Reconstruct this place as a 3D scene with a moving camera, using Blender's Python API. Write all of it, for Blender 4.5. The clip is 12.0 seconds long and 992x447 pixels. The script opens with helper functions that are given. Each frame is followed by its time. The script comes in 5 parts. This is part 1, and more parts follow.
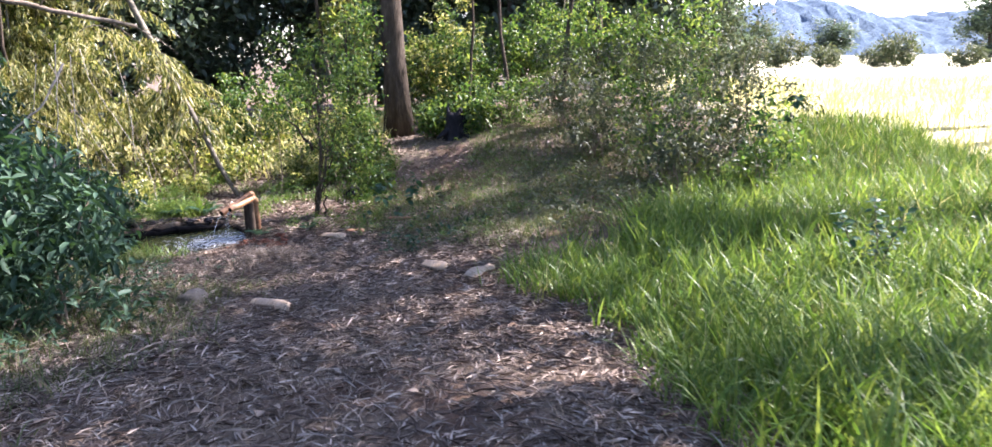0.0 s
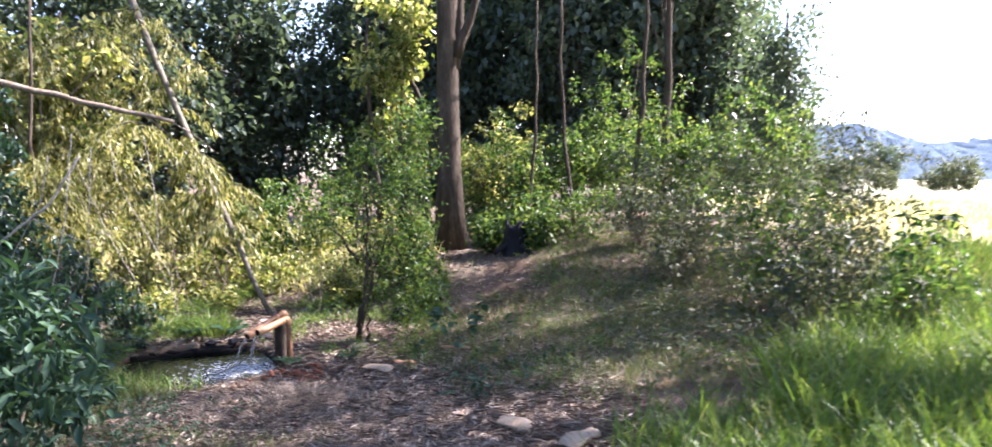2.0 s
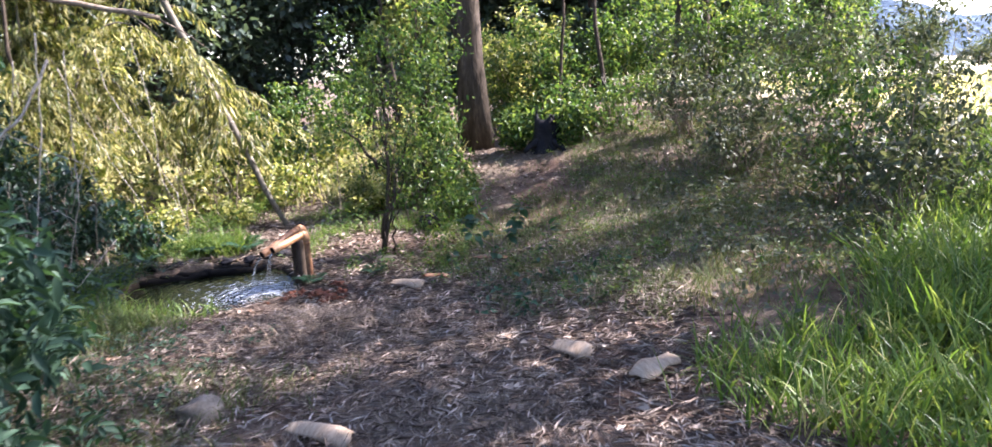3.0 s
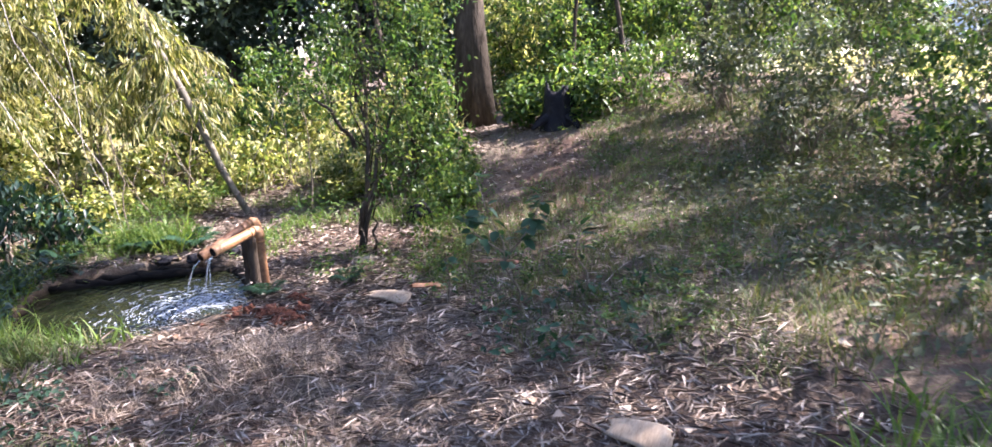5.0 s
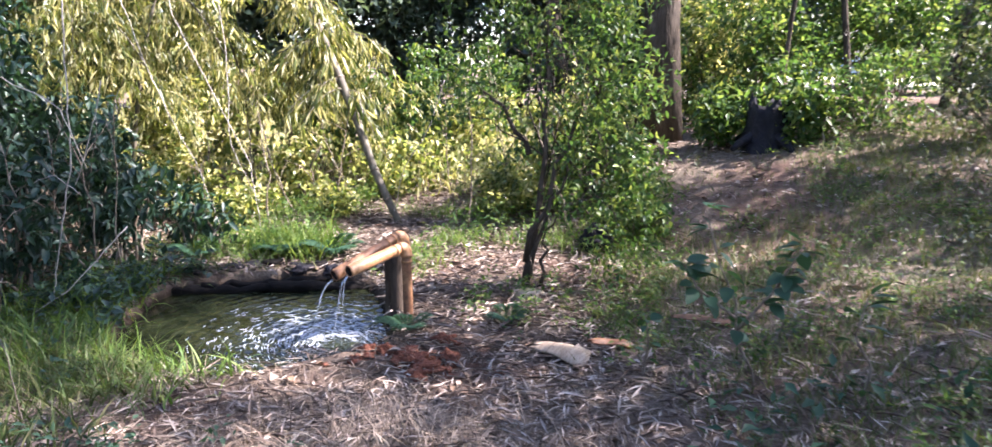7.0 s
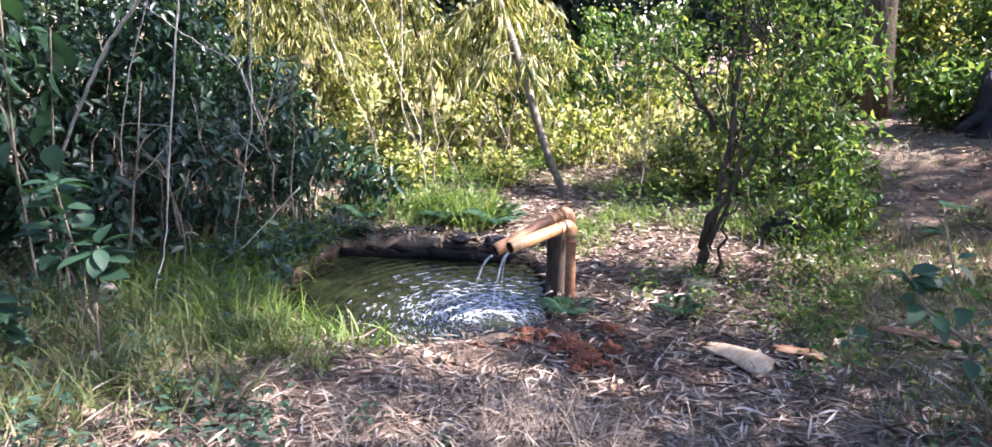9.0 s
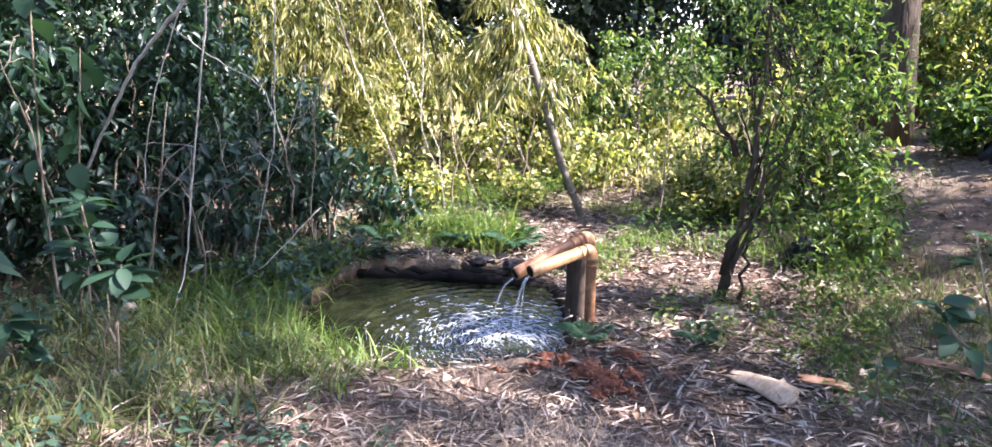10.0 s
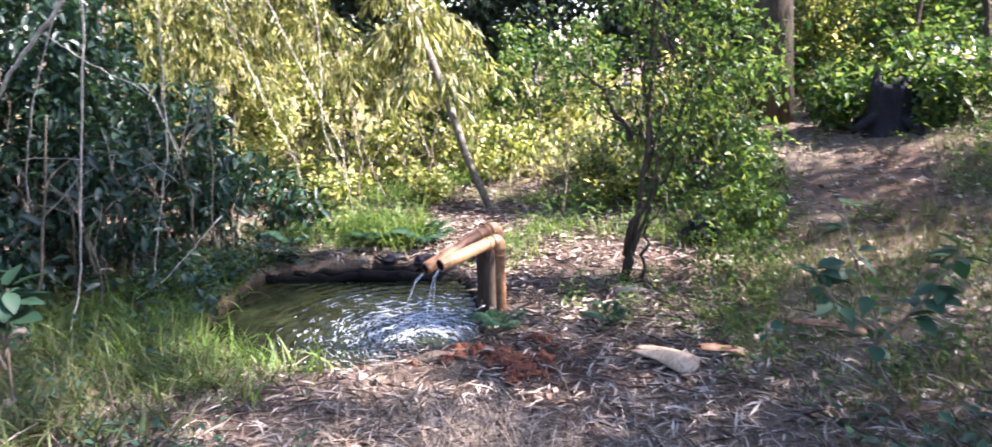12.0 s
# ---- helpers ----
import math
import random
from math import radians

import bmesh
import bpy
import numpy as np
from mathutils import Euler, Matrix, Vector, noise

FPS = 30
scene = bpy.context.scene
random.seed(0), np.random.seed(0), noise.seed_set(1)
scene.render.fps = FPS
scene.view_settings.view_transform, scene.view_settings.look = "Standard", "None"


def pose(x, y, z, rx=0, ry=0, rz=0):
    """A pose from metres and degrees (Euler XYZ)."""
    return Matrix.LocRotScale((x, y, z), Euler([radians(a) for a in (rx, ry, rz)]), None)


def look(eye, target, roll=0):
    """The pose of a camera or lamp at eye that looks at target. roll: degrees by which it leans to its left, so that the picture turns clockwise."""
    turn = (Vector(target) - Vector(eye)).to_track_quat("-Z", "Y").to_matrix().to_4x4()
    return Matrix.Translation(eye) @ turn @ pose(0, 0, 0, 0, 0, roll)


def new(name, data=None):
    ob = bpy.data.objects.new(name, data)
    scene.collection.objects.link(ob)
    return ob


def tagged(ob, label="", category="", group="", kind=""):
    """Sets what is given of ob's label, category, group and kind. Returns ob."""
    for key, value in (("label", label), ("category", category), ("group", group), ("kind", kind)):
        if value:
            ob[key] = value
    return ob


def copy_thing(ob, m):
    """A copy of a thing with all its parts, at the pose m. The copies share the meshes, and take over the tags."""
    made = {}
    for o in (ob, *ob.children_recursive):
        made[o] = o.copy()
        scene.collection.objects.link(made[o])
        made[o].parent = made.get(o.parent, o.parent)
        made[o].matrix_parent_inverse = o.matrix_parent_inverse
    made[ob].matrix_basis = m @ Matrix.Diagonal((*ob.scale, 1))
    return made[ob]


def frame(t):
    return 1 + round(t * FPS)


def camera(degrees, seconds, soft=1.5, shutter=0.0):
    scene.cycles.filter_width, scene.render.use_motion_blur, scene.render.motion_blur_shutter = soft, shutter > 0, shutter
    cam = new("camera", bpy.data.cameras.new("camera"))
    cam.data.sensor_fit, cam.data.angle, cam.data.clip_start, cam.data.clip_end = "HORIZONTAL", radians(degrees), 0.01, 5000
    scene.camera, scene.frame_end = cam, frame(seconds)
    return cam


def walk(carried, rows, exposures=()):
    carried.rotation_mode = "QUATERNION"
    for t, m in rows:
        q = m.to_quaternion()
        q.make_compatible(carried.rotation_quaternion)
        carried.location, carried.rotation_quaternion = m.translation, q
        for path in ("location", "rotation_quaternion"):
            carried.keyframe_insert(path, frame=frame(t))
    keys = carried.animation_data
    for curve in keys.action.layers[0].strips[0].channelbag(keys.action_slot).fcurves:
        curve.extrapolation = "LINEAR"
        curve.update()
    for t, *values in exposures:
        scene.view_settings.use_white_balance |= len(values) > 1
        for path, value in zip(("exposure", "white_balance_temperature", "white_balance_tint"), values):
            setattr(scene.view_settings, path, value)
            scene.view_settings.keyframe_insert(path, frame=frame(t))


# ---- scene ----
cam = camera(69.1, 12.0, 1.5, 0.4)
METRES, EYE, TILT, LEAN, TURN = 6.0, 1.5, -13.0, 0.8, 0.0
ROWS = [
    (0.0, 0.0, 0.0, 0.0, -0.0, 0.0, 0.0),
    (0.5, -0.0232, 0.0592, 0.0094, 0.76, -0.81, -1.05),
    (1.0, -0.0429, 0.1309, 0.0204, 1.72, -3.47, -2.14),
    (1.5, -0.066, 0.1932, 0.0275, -1.4, 1.07, -2.19),
    (2.0, -0.0805, 0.2514, 0.0337, 2.62, 9.01, -1.84),
    (2.5, -0.1021, 0.3328, 0.033, 5.87, 3.88, 0.29),
    (3.0, -0.114, 0.3988, 0.0478, 4.51, 1.03, 0.57),
    (3.5, -0.1198, 0.4706, 0.0511, 2.83, 2.05, 0.66),
    (5.5, -0.1702, 0.7248, 0.075, 5.53, -1.16, -1.16),
    (6.0, -0.1862, 0.7839, 0.0716, 11.28, 0.34, -3.42),
    (6.5, -0.2107, 0.8343, 0.0801, 14.4, 0.74, -5.28),
    (7.0, -0.2385, 0.8712, 0.0884, 15.33, 0.03, -5.35),
    (7.5, -0.2459, 0.907, 0.0954, 20.3, -1.44, -6.87),
    (9.5, -0.2681, 0.9178, 0.0974, 29.15, -4.22, -8.58),
    (10.0, -0.2702, 0.9172, 0.0981, 29.54, -2.67, -9.15),
    (10.5, -0.2698, 0.9169, 0.0984, 29.32, -2.62, -9.15),
    (11.0, -0.2696, 0.9168, 0.0992, 28.24, -2.44, -8.74),
    (11.5, -0.2654, 0.9152, 0.0986, 26.72, -2.13, -7.67),
    (12.0, -0.2605, 0.9108, 0.0986, 22.45, -2.2, -5.76),
]
walk(cam, [(t, pose(0, 0, EYE, TILT, LEAN, TURN) @ pose(METRES * x, METRES * y, METRES * z, 90 + pitch, roll, yaw)) for t, x, y, z, yaw, pitch, roll in ROWS],
     exposures=[(0.0, 2.65, 6150, 27), (5.0, 2.82, 6150, 27), (8.0, 2.95, 6150, 27), (12.0, 3.05, 6150, 27)])

# ---- world and sun: the sun stands ahead to the right ----
SUN_AZ, SUN_EL = 68.0, 47.0      # degrees clockwise from +y, degrees up
world = bpy.data.worlds.new("sky_world")
scene.world = world
world.use_nodes = True
wn = world.node_tree
sky = wn.nodes.new("ShaderNodeTexSky")
sky.sky_type = "NISHITA"
sky.sun_disc = False
sky.sun_elevation, sky.sun_rotation = radians(SUN_EL), radians(SUN_AZ)
wn.links.new(sky.outputs[0], wn.nodes["Background"].inputs[0])
wn.nodes["Background"].inputs[1].default_value = 0.1
sun_data = bpy.data.lights.new("sun", "SUN")
sun_data.energy, sun_data.angle, sun_data.color = 5.0, radians(0.6), (1.0, 0.95, 0.87)
sun = new("sun", sun_data)
sa, se = radians(SUN_AZ), radians(SUN_EL)
SUN_DIR = Vector((math.sin(sa) * math.cos(se), math.cos(sa) * math.cos(se), math.sin(se)))
sun.matrix_world = look(SUN_DIR * 60, (0, 0, 0))

# ---- materials ----
def ramp_between(nt, colors, fac):
    r = nt.nodes.new("ShaderNodeValToRGB")
    el = r.color_ramp.elements
    while len(el) < len(colors):
        el.new(0.5)
    for i, c in enumerate(colors):
        el[i].position = i / max(1, len(colors) - 1)
        el[i].color = (*c, 1)
    nt.links.new(fac, r.inputs[0])
    return r.outputs[0]


def noise_node(nt, scale, detail=5.0, rough=0.6, coords=None, stretch=None):
    n = nt.nodes.new("ShaderNodeTexNoise")
    n.inputs["Scale"].default_value, n.inputs["Detail"].default_value, n.inputs["Roughness"].default_value = scale, detail, rough
    tc = nt.nodes.new("ShaderNodeTexCoord")
    src = tc.outputs["Object"]
    if stretch:
        mp = nt.nodes.new("ShaderNodeMapping")
        mp.inputs["Scale"].default_value = stretch
        nt.links.new(src, mp.inputs[0])
        src = mp.outputs[0]
    nt.links.new(src, n.inputs["Vector"])
    return n.outputs["Fac"]


def mix_rgb(nt, a, b, fac, mode="MIX"):
    m = nt.nodes.new("ShaderNodeMix")
    m.data_type, m.blend_type = "RGBA", mode
    for sock, v in ((m.inputs[0], fac), (m.inputs[6], a), (m.inputs[7], b)):
        if hasattr(v, "is_linked"):
            nt.links.new(v, sock)
        elif isinstance(v, tuple):
            sock.default_value = (*v, 1)
        else:
            sock.default_value = v
    return m.outputs[2]


def base_mat(name, rough=0.7, spec=0.3):
    m = bpy.data.materials.new(name)
    m.use_nodes = True
    p = m.node_tree.nodes["Principled BSDF"]
    p.inputs["Roughness"].default_value = rough
    p.inputs["Specular IOR Level"].default_value = spec
    return m, m.node_tree, p


def bump_into(nt, p, height, strength, dist):
    b = nt.nodes.new("ShaderNodeBump")
    b.inputs["Strength"].default_value, b.inputs["Distance"].default_value = strength, dist
    nt.links.new(height, b.inputs["Height"])
    nt.links.new(b.outputs[0], p.inputs["Normal"])


def leaf_mat(name, colors, through_light=0.45, rough=0.45, spec=0.35, tint=(1.2, 1.12, 0.7)):
    """Leaves: coloured leaf by leaf, with light shining through them."""
    m, nt, p = base_mat(name, rough, spec)
    geo = nt.nodes.new("ShaderNodeNewGeometry")
    col = ramp_between(nt, colors, geo.outputs["Random Per Island"])
    big = noise_node(nt, 1.3, 3)
    col = mix_rgb(nt, col, tuple(0.6 * c for c in colors[0]), mul(nt, big, 0.45))
    nt.links.new(col, p.inputs["Base Color"])
    tr = nt.nodes.new("ShaderNodeBsdfTranslucent")
    nt.links.new(mix_rgb(nt, col, tint, 1.0, "MULTIPLY"), tr.inputs[0])
    mx = nt.nodes.new("ShaderNodeMixShader")
    mx.inputs[0].default_value = through_light
    nt.links.new(p.outputs[0], mx.inputs[1])
    nt.links.new(tr.outputs[0], mx.inputs[2])
    nt.links.new(mx.outputs[0], nt.nodes["Material Output"].inputs[0])
    return m


def mul(nt, a, k):
    n = nt.nodes.new("ShaderNodeMath")
    n.operation = "MULTIPLY"
    nt.links.new(a, n.inputs[0])
    n.inputs[1].default_value = k
    return n.outputs[0]


def rough_mat(name, colors, scale=8.0, rough=0.85, spec=0.2, bump=0.5, dist=0.01, stretch=None, fine=40.0):
    """Bark, soil, stone, dry sheath: two scales of colour and relief."""
    m, nt, p = base_mat(name, rough, spec)
    a = noise_node(nt, scale, 6, 0.65, stretch=stretch)
    b = noise_node(nt, fine, 4, 0.6, stretch=stretch)
    col = ramp_between(nt, colors, spread(nt, a))
    col = mix_rgb(nt, col, tuple(0.45 * c for c in colors[0]), mul(nt, spread(nt, b), 0.55))
    nt.links.new(col, p.inputs["Base Color"])
    ad = nt.nodes.new("ShaderNodeMath")
    nt.links.new(a, ad.inputs[0]), nt.links.new(b, ad.inputs[1])
    bump_into(nt, p, ad.outputs[0], bump, dist)
    return m


def spread(nt, fac, low=0.32, high=0.68):
    n = nt.nodes.new("ShaderNodeMapRange")
    n.inputs[1].default_value, n.inputs[2].default_value = low, high
    nt.links.new(fac, n.inputs[0])
    return n.outputs[0]


def strip_mat(name, colors, rough=0.7, spec=0.25, through_light=0.0):
    if through_light:
        return leaf_mat(name, colors, through_light, rough, spec)
    m, nt, p = base_mat(name, rough, spec)
    geo = nt.nodes.new("ShaderNodeNewGeometry")
    col = ramp_between(nt, colors, geo.outputs["Random Per Island"])
    col = mix_rgb(nt, col, tuple(0.5 * c for c in colors[0]), mul(nt, spread(nt, noise_node(nt, 2.2, 4)), 0.5))
    nt.links.new(col, p.inputs["Base Color"])
    return m


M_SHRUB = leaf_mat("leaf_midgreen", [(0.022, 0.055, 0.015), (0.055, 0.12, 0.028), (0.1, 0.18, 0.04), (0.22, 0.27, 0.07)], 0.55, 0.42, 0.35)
# yellow-green whose palest tones put strong sun into the leaf colour
M_SUNNY = leaf_mat("leaf_yellowgreen_sunlit", [(0.05, 0.085, 0.02), (0.15, 0.2, 0.045), (0.34, 0.36, 0.11), (0.66, 0.64, 0.36)], 0.6, 0.36, 0.5)
M_DARK = leaf_mat("leaf_bluegreen", [(0.024, 0.055, 0.036), (0.042, 0.085, 0.052), (0.065, 0.12, 0.065)], 0.3, 0.55, 0.22, (1.1, 1.2, 0.5))
M_THICKET = leaf_mat("leaf_thicket", [(0.011, 0.03, 0.02), (0.024, 0.056, 0.035), (0.046, 0.092, 0.053)], 0.35, 0.4, 0.45, (1.1, 1.2, 0.5))
M_BROAD = leaf_mat("leaf_broad", [(0.022, 0.055, 0.034), (0.035, 0.08, 0.046), (0.05, 0.105, 0.058)], 0.35, 0.5, 0.2, (1.1, 1.2, 0.5))
# pale end of the ramp paints sun highlights on bamboo leaves
M_BAMBOO = leaf_mat("leaf_bamboo_sunlit", [(0.04, 0.065, 0.016), (0.13, 0.16, 0.035), (0.36, 0.35, 0.12), (0.68, 0.65, 0.4)], 0.6, 0.36, 0.5)
# slightly blue green: haze put into the distant leaf colour
M_FAR = leaf_mat("leaf_distant_haze", [(0.045, 0.075, 0.055), (0.07, 0.11, 0.075), (0.095, 0.14, 0.085)], 0.5, 0.45, 0.6)
M_CANOPY = leaf_mat("leaf_canopy", [(0.04, 0.08, 0.02), (0.07, 0.12, 0.03), (0.1, 0.15, 0.04)], 0.4)
M_WEED = leaf_mat("leaf_weed", [(0.04, 0.06, 0.032), (0.075, 0.1, 0.05), (0.13, 0.14, 0.08)], 0.4, 0.55)
M_SEED = leaf_mat("seed_fluff", [(0.35, 0.31, 0.26), (0.5, 0.46, 0.4), (0.62, 0.6, 0.55)], 0.4, 0.8, 0.1, (1.0, 1.0, 0.9))
M_GRASS = leaf_mat("grass_tall", [(0.055, 0.115, 0.02), (0.11, 0.2, 0.035), (0.24, 0.31, 0.075)], 0.5, 0.45, 0.35)
M_LAWN = leaf_mat("grass_short", [(0.05, 0.085, 0.022), (0.09, 0.125, 0.035), (0.21, 0.19, 0.09)], 0.35, 0.6)
# straw tones lifted toward white for the sun glare on open grass
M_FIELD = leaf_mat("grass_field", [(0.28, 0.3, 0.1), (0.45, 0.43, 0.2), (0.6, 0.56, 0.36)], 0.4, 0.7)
M_LITTER = strip_mat("dead_bamboo_leaves", [(0.055, 0.036, 0.026), (0.14, 0.1, 0.075), (0.26, 0.205, 0.16), (0.56, 0.48, 0.4)])
M_TAN_LEAF = strip_mat("broad_dead_leaf", [(0.2, 0.12, 0.07), (0.32, 0.23, 0.16), (0.46, 0.39, 0.31)], 0.6, 0.3)
M_DRY = strip_mat("dry_grass", [(0.12, 0.085, 0.06), (0.24, 0.18, 0.13), (0.42, 0.34, 0.25)])
M_BARK = rough_mat("bark_grey_brown", [(0.03, 0.023, 0.016), (0.068, 0.053, 0.038), (0.125, 0.1, 0.077)], 5, 0.9, 0.15, 0.9, 0.03, (1, 1, 0.25), 30)
M_TWIG = rough_mat("twig_bark", [(0.1, 0.075, 0.05), (0.2, 0.16, 0.12), (0.3, 0.26, 0.2)], 12, 0.85, 0.2, 0.5, 0.004)
M_VINE = rough_mat("dry_vine", [(0.26, 0.225, 0.19), (0.42, 0.37, 0.32), (0.58, 0.53, 0.47)], 14, 0.8, 0.2, 0.5, 0.003)
M_PIPE = rough_mat("pipe_tan", [(0.28, 0.135, 0.055), (0.4, 0.205, 0.09), (0.5, 0.29, 0.15)], 7, 0.5, 0.45, 0.25, 0.004, (1, 1, 1), 45)
M_PIPE_OLD = rough_mat("pipe_stained", [(0.09, 0.042, 0.022), (0.21, 0.1, 0.048), (0.34, 0.18, 0.085)], 7, 0.55, 0.35, 0.35, 0.004, (1, 1, 1), 45)
M_NODE = rough_mat("pipe_collar", [(0.2, 0.085, 0.03), (0.34, 0.16, 0.06), (0.42, 0.23, 0.1)], 20, 0.6, 0.3, 0.4, 0.003)
# near black puts the shade of the bore into the inner wall
M_INSIDE = rough_mat("pipe_inside_shade", [(0.006, 0.004, 0.003), (0.012, 0.008, 0.005), (0.02, 0.013, 0.009)], 20, 0.7)
M_POLE = rough_mat("grey_pole", [(0.055, 0.047, 0.03), (0.11, 0.095, 0.065), (0.2, 0.175, 0.125)], 6, 0.65, 0.3, 0.4, 0.004, (1, 1, 0.4), 40)
M_WOOD = rough_mat("weathered_post", [(0.03, 0.02, 0.014), (0.07, 0.05, 0.036), (0.13, 0.1, 0.075)], 9, 0.85, 0.2, 0.9, 0.012, (1, 1, 0.2), 40)
# wet black wood, taken darker still for the shade on the bank
M_LOG = rough_mat("wet_black_log", [(0.003, 0.0025, 0.002), (0.006, 0.005, 0.004), (0.012, 0.01, 0.008)], 9, 0.85, 0.12, 0.8, 0.01, (0.3, 1, 1), 45)
M_STUMP = rough_mat("matt_black", [(0.006, 0.006, 0.008), (0.014, 0.013, 0.016), (0.03, 0.028, 0.03)], 9, 0.8, 0.2, 0.8, 0.012)
M_RED = rough_mat("red_soil", [(0.09, 0.035, 0.022), (0.19, 0.075, 0.045), (0.3, 0.13, 0.08)], 9, 0.95, 0.1, 1.0, 0.02, None, 60)
M_STONE = rough_mat("pale_stone", [(0.11, 0.09, 0.07), (0.2, 0.17, 0.135), (0.3, 0.255, 0.21)], 7, 0.85, 0.2, 0.6, 0.008, None, 50)
M_TAN = rough_mat("dry_sheath", [(0.24, 0.17, 0.11), (0.38, 0.285, 0.195), (0.48, 0.39, 0.285)], 6, 0.7, 0.25, 0.4, 0.004, (1, 6, 1), 40)


def ground_material():
    m, nt, p = base_mat("earth_and_litter", 0.95, 0.1)
    a, b, c = noise_node(nt, 0.9, 5), noise_node(nt, 7, 6, 0.7), noise_node(nt, 55, 4, 0.7)
    soil = ramp_between(nt, [(0.055, 0.03, 0.02), (0.1, 0.062, 0.045), (0.16, 0.11, 0.08)], spread(nt, b))
    dry = ramp_between(nt, [(0.06, 0.047, 0.035), (0.12, 0.095, 0.07), (0.22, 0.18, 0.135)], spread(nt, c))
    col = mix_rgb(nt, soil, dry, spread(nt, a, 0.35, 0.6))
    # dry meadow far to the side of the walk, sun glare put in colour
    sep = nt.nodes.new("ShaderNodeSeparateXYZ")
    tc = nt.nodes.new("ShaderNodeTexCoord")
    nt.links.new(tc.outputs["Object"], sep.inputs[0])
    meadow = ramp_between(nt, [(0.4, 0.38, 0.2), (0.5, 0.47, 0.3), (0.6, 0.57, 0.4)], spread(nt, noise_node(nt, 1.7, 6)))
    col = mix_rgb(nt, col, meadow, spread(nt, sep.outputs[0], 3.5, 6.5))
    # wet mud at the water's edge
    col = mix_rgb(nt, (0.022, 0.016, 0.011), col, spread(nt, sep.outputs[2], -0.785, -0.725))
    nt.links.new(col, p.inputs["Base Color"])
    ad = nt.nodes.new("ShaderNodeMath")
    nt.links.new(b, ad.inputs[0]), nt.links.new(c, ad.inputs[1])
    bump_into(nt, p, ad.outputs[0], 0.8, 0.02)
    return m


def water_material():
    m, nt, p = base_mat("pond_water", 0.03, 1.0)
    p.inputs["Base Color"].default_value = (0.012, 0.015, 0.007, 1)
    p.inputs["IOR"].default_value = 1.33
    bump_into(nt, p, noise_node(nt, 26, 3, 0.5), 0.25, 0.01)
    return m


def stream_material():
    m, nt, p = base_mat("falling_water", 0.05, 0.6)
    p.inputs["Base Color"].default_value = (0.9, 0.94, 0.97, 1)
    p.inputs["IOR"].default_value = 1.33
    p.inputs["Transmission Weight"].default_value = 0.8
    return m


# blue-white streak colour, standing in for sky glints as well as froth
M_FROTH_GLINT = rough_mat("froth_glint", [(0.42, 0.47, 0.53), (0.56, 0.61, 0.67), (0.72, 0.76, 0.8)], 30, 0.3, 0.5, 0.2, 0.002)
M_EARTH, M_WATER, M_STREAM = ground_material(), water_material(), stream_material()

# ---- builders ----
rng = np.random.default_rng(11)


def sstep(a, b, x):
    u = np.clip((x - a) / (b - a), 0, 1)
    return u * u * (3 - 2 * u)


POND = (-4.12, 9.08, 0.79, 0.87, 0.47)      # middle, half axes, turn
WATER_Z = -0.8


def pond_u(x, y):
    c, s = math.cos(POND[4]), math.sin(POND[4])
    dx, dy = x - POND[0], y - POND[1]
    wob = 1 + 0.06 * np.sin(5 * x + 2 * y) * np.sin(4 * y)
    return (np.abs((c * dx + s * dy) / POND[2]) ** 3.2 + np.abs((-s * dx + c * dy) / POND[3]) ** 3.2) ** (1 / 3.2) * wob


def ground_z(x, y):
    x, y = np.asarray(x, float), np.asarray(y, float)
    z = -0.72 * sstep(1, 8.5, y) + 0.5 * sstep(-2.2, 1.2, x) * sstep(4, 8, y) + 0.65 * sstep(10, 15, y) * (0.2 + 0.8 * sstep(-4.2, -2.3, x))
    z = z + 0.02 * np.sin(2.1 * x + 1.3 * y) * np.sin(1.7 * y - 0.8 * x) + 0.012 * np.sin(5.3 * x + 0.7) * np.sin(4.7 * y)
    z = z + 0.12 * np.exp(-(((x + 2.5) / 0.55) ** 2 + ((y - 7.55) / 0.3) ** 2))      # low mound of dry grass
    return z - 0.5 * (1 - sstep(0.93, 1.06, pond_u(x, y)))


def gz(x, y):
    return float(ground_z(x, y))


def mesh_from(name, verts, tris, mats=()):
    """A mesh from vertex and triangle arrays."""
    verts, tris = np.asarray(verts, np.float32).reshape(-1, 3), np.asarray(tris, np.int32).reshape(-1, 3)
    me = bpy.data.meshes.new(name)
    me.vertices.add(len(verts))
    me.vertices.foreach_set("co", verts.ravel())
    me.loops.add(3 * len(tris))
    me.loops.foreach_set("vertex_index", tris.ravel())
    me.polygons.add(len(tris))
    me.polygons.foreach_set("loop_start", np.arange(0, 3 * len(tris), 3, dtype=np.int32))
    me.update(calc_edges=True)
    for m in mats:
        me.materials.append(m)
    return me


def part_mesh(name, me, parent=None, label="", smooth=False):
    ob = new(name, me)
    if smooth:
        me.polygons.foreach_set("use_smooth", np.ones(len(me.polygons), dtype=bool))
    if parent is not None:
        ob.parent = parent
    if label:
        ob["label"] = label
    return ob


def part(name, bm, material, parent=None, label="", smooth=True):
    me = bpy.data.meshes.new(name)
    bm.to_mesh(me)
    bm.free()
    me.materials.append(material)
    return part_mesh(name, me, parent, label, smooth)


def join(chunks):
    vs, ts, off = [], [], 0
    for v, t in chunks:
        vs.append(v)
        ts.append(np.asarray(t) + off)
        off += len(v)
    return np.concatenate(vs), np.concatenate(ts)


def unit(a):
    return a / np.maximum(np.linalg.norm(a, axis=-1, keepdims=True), 1e-9)


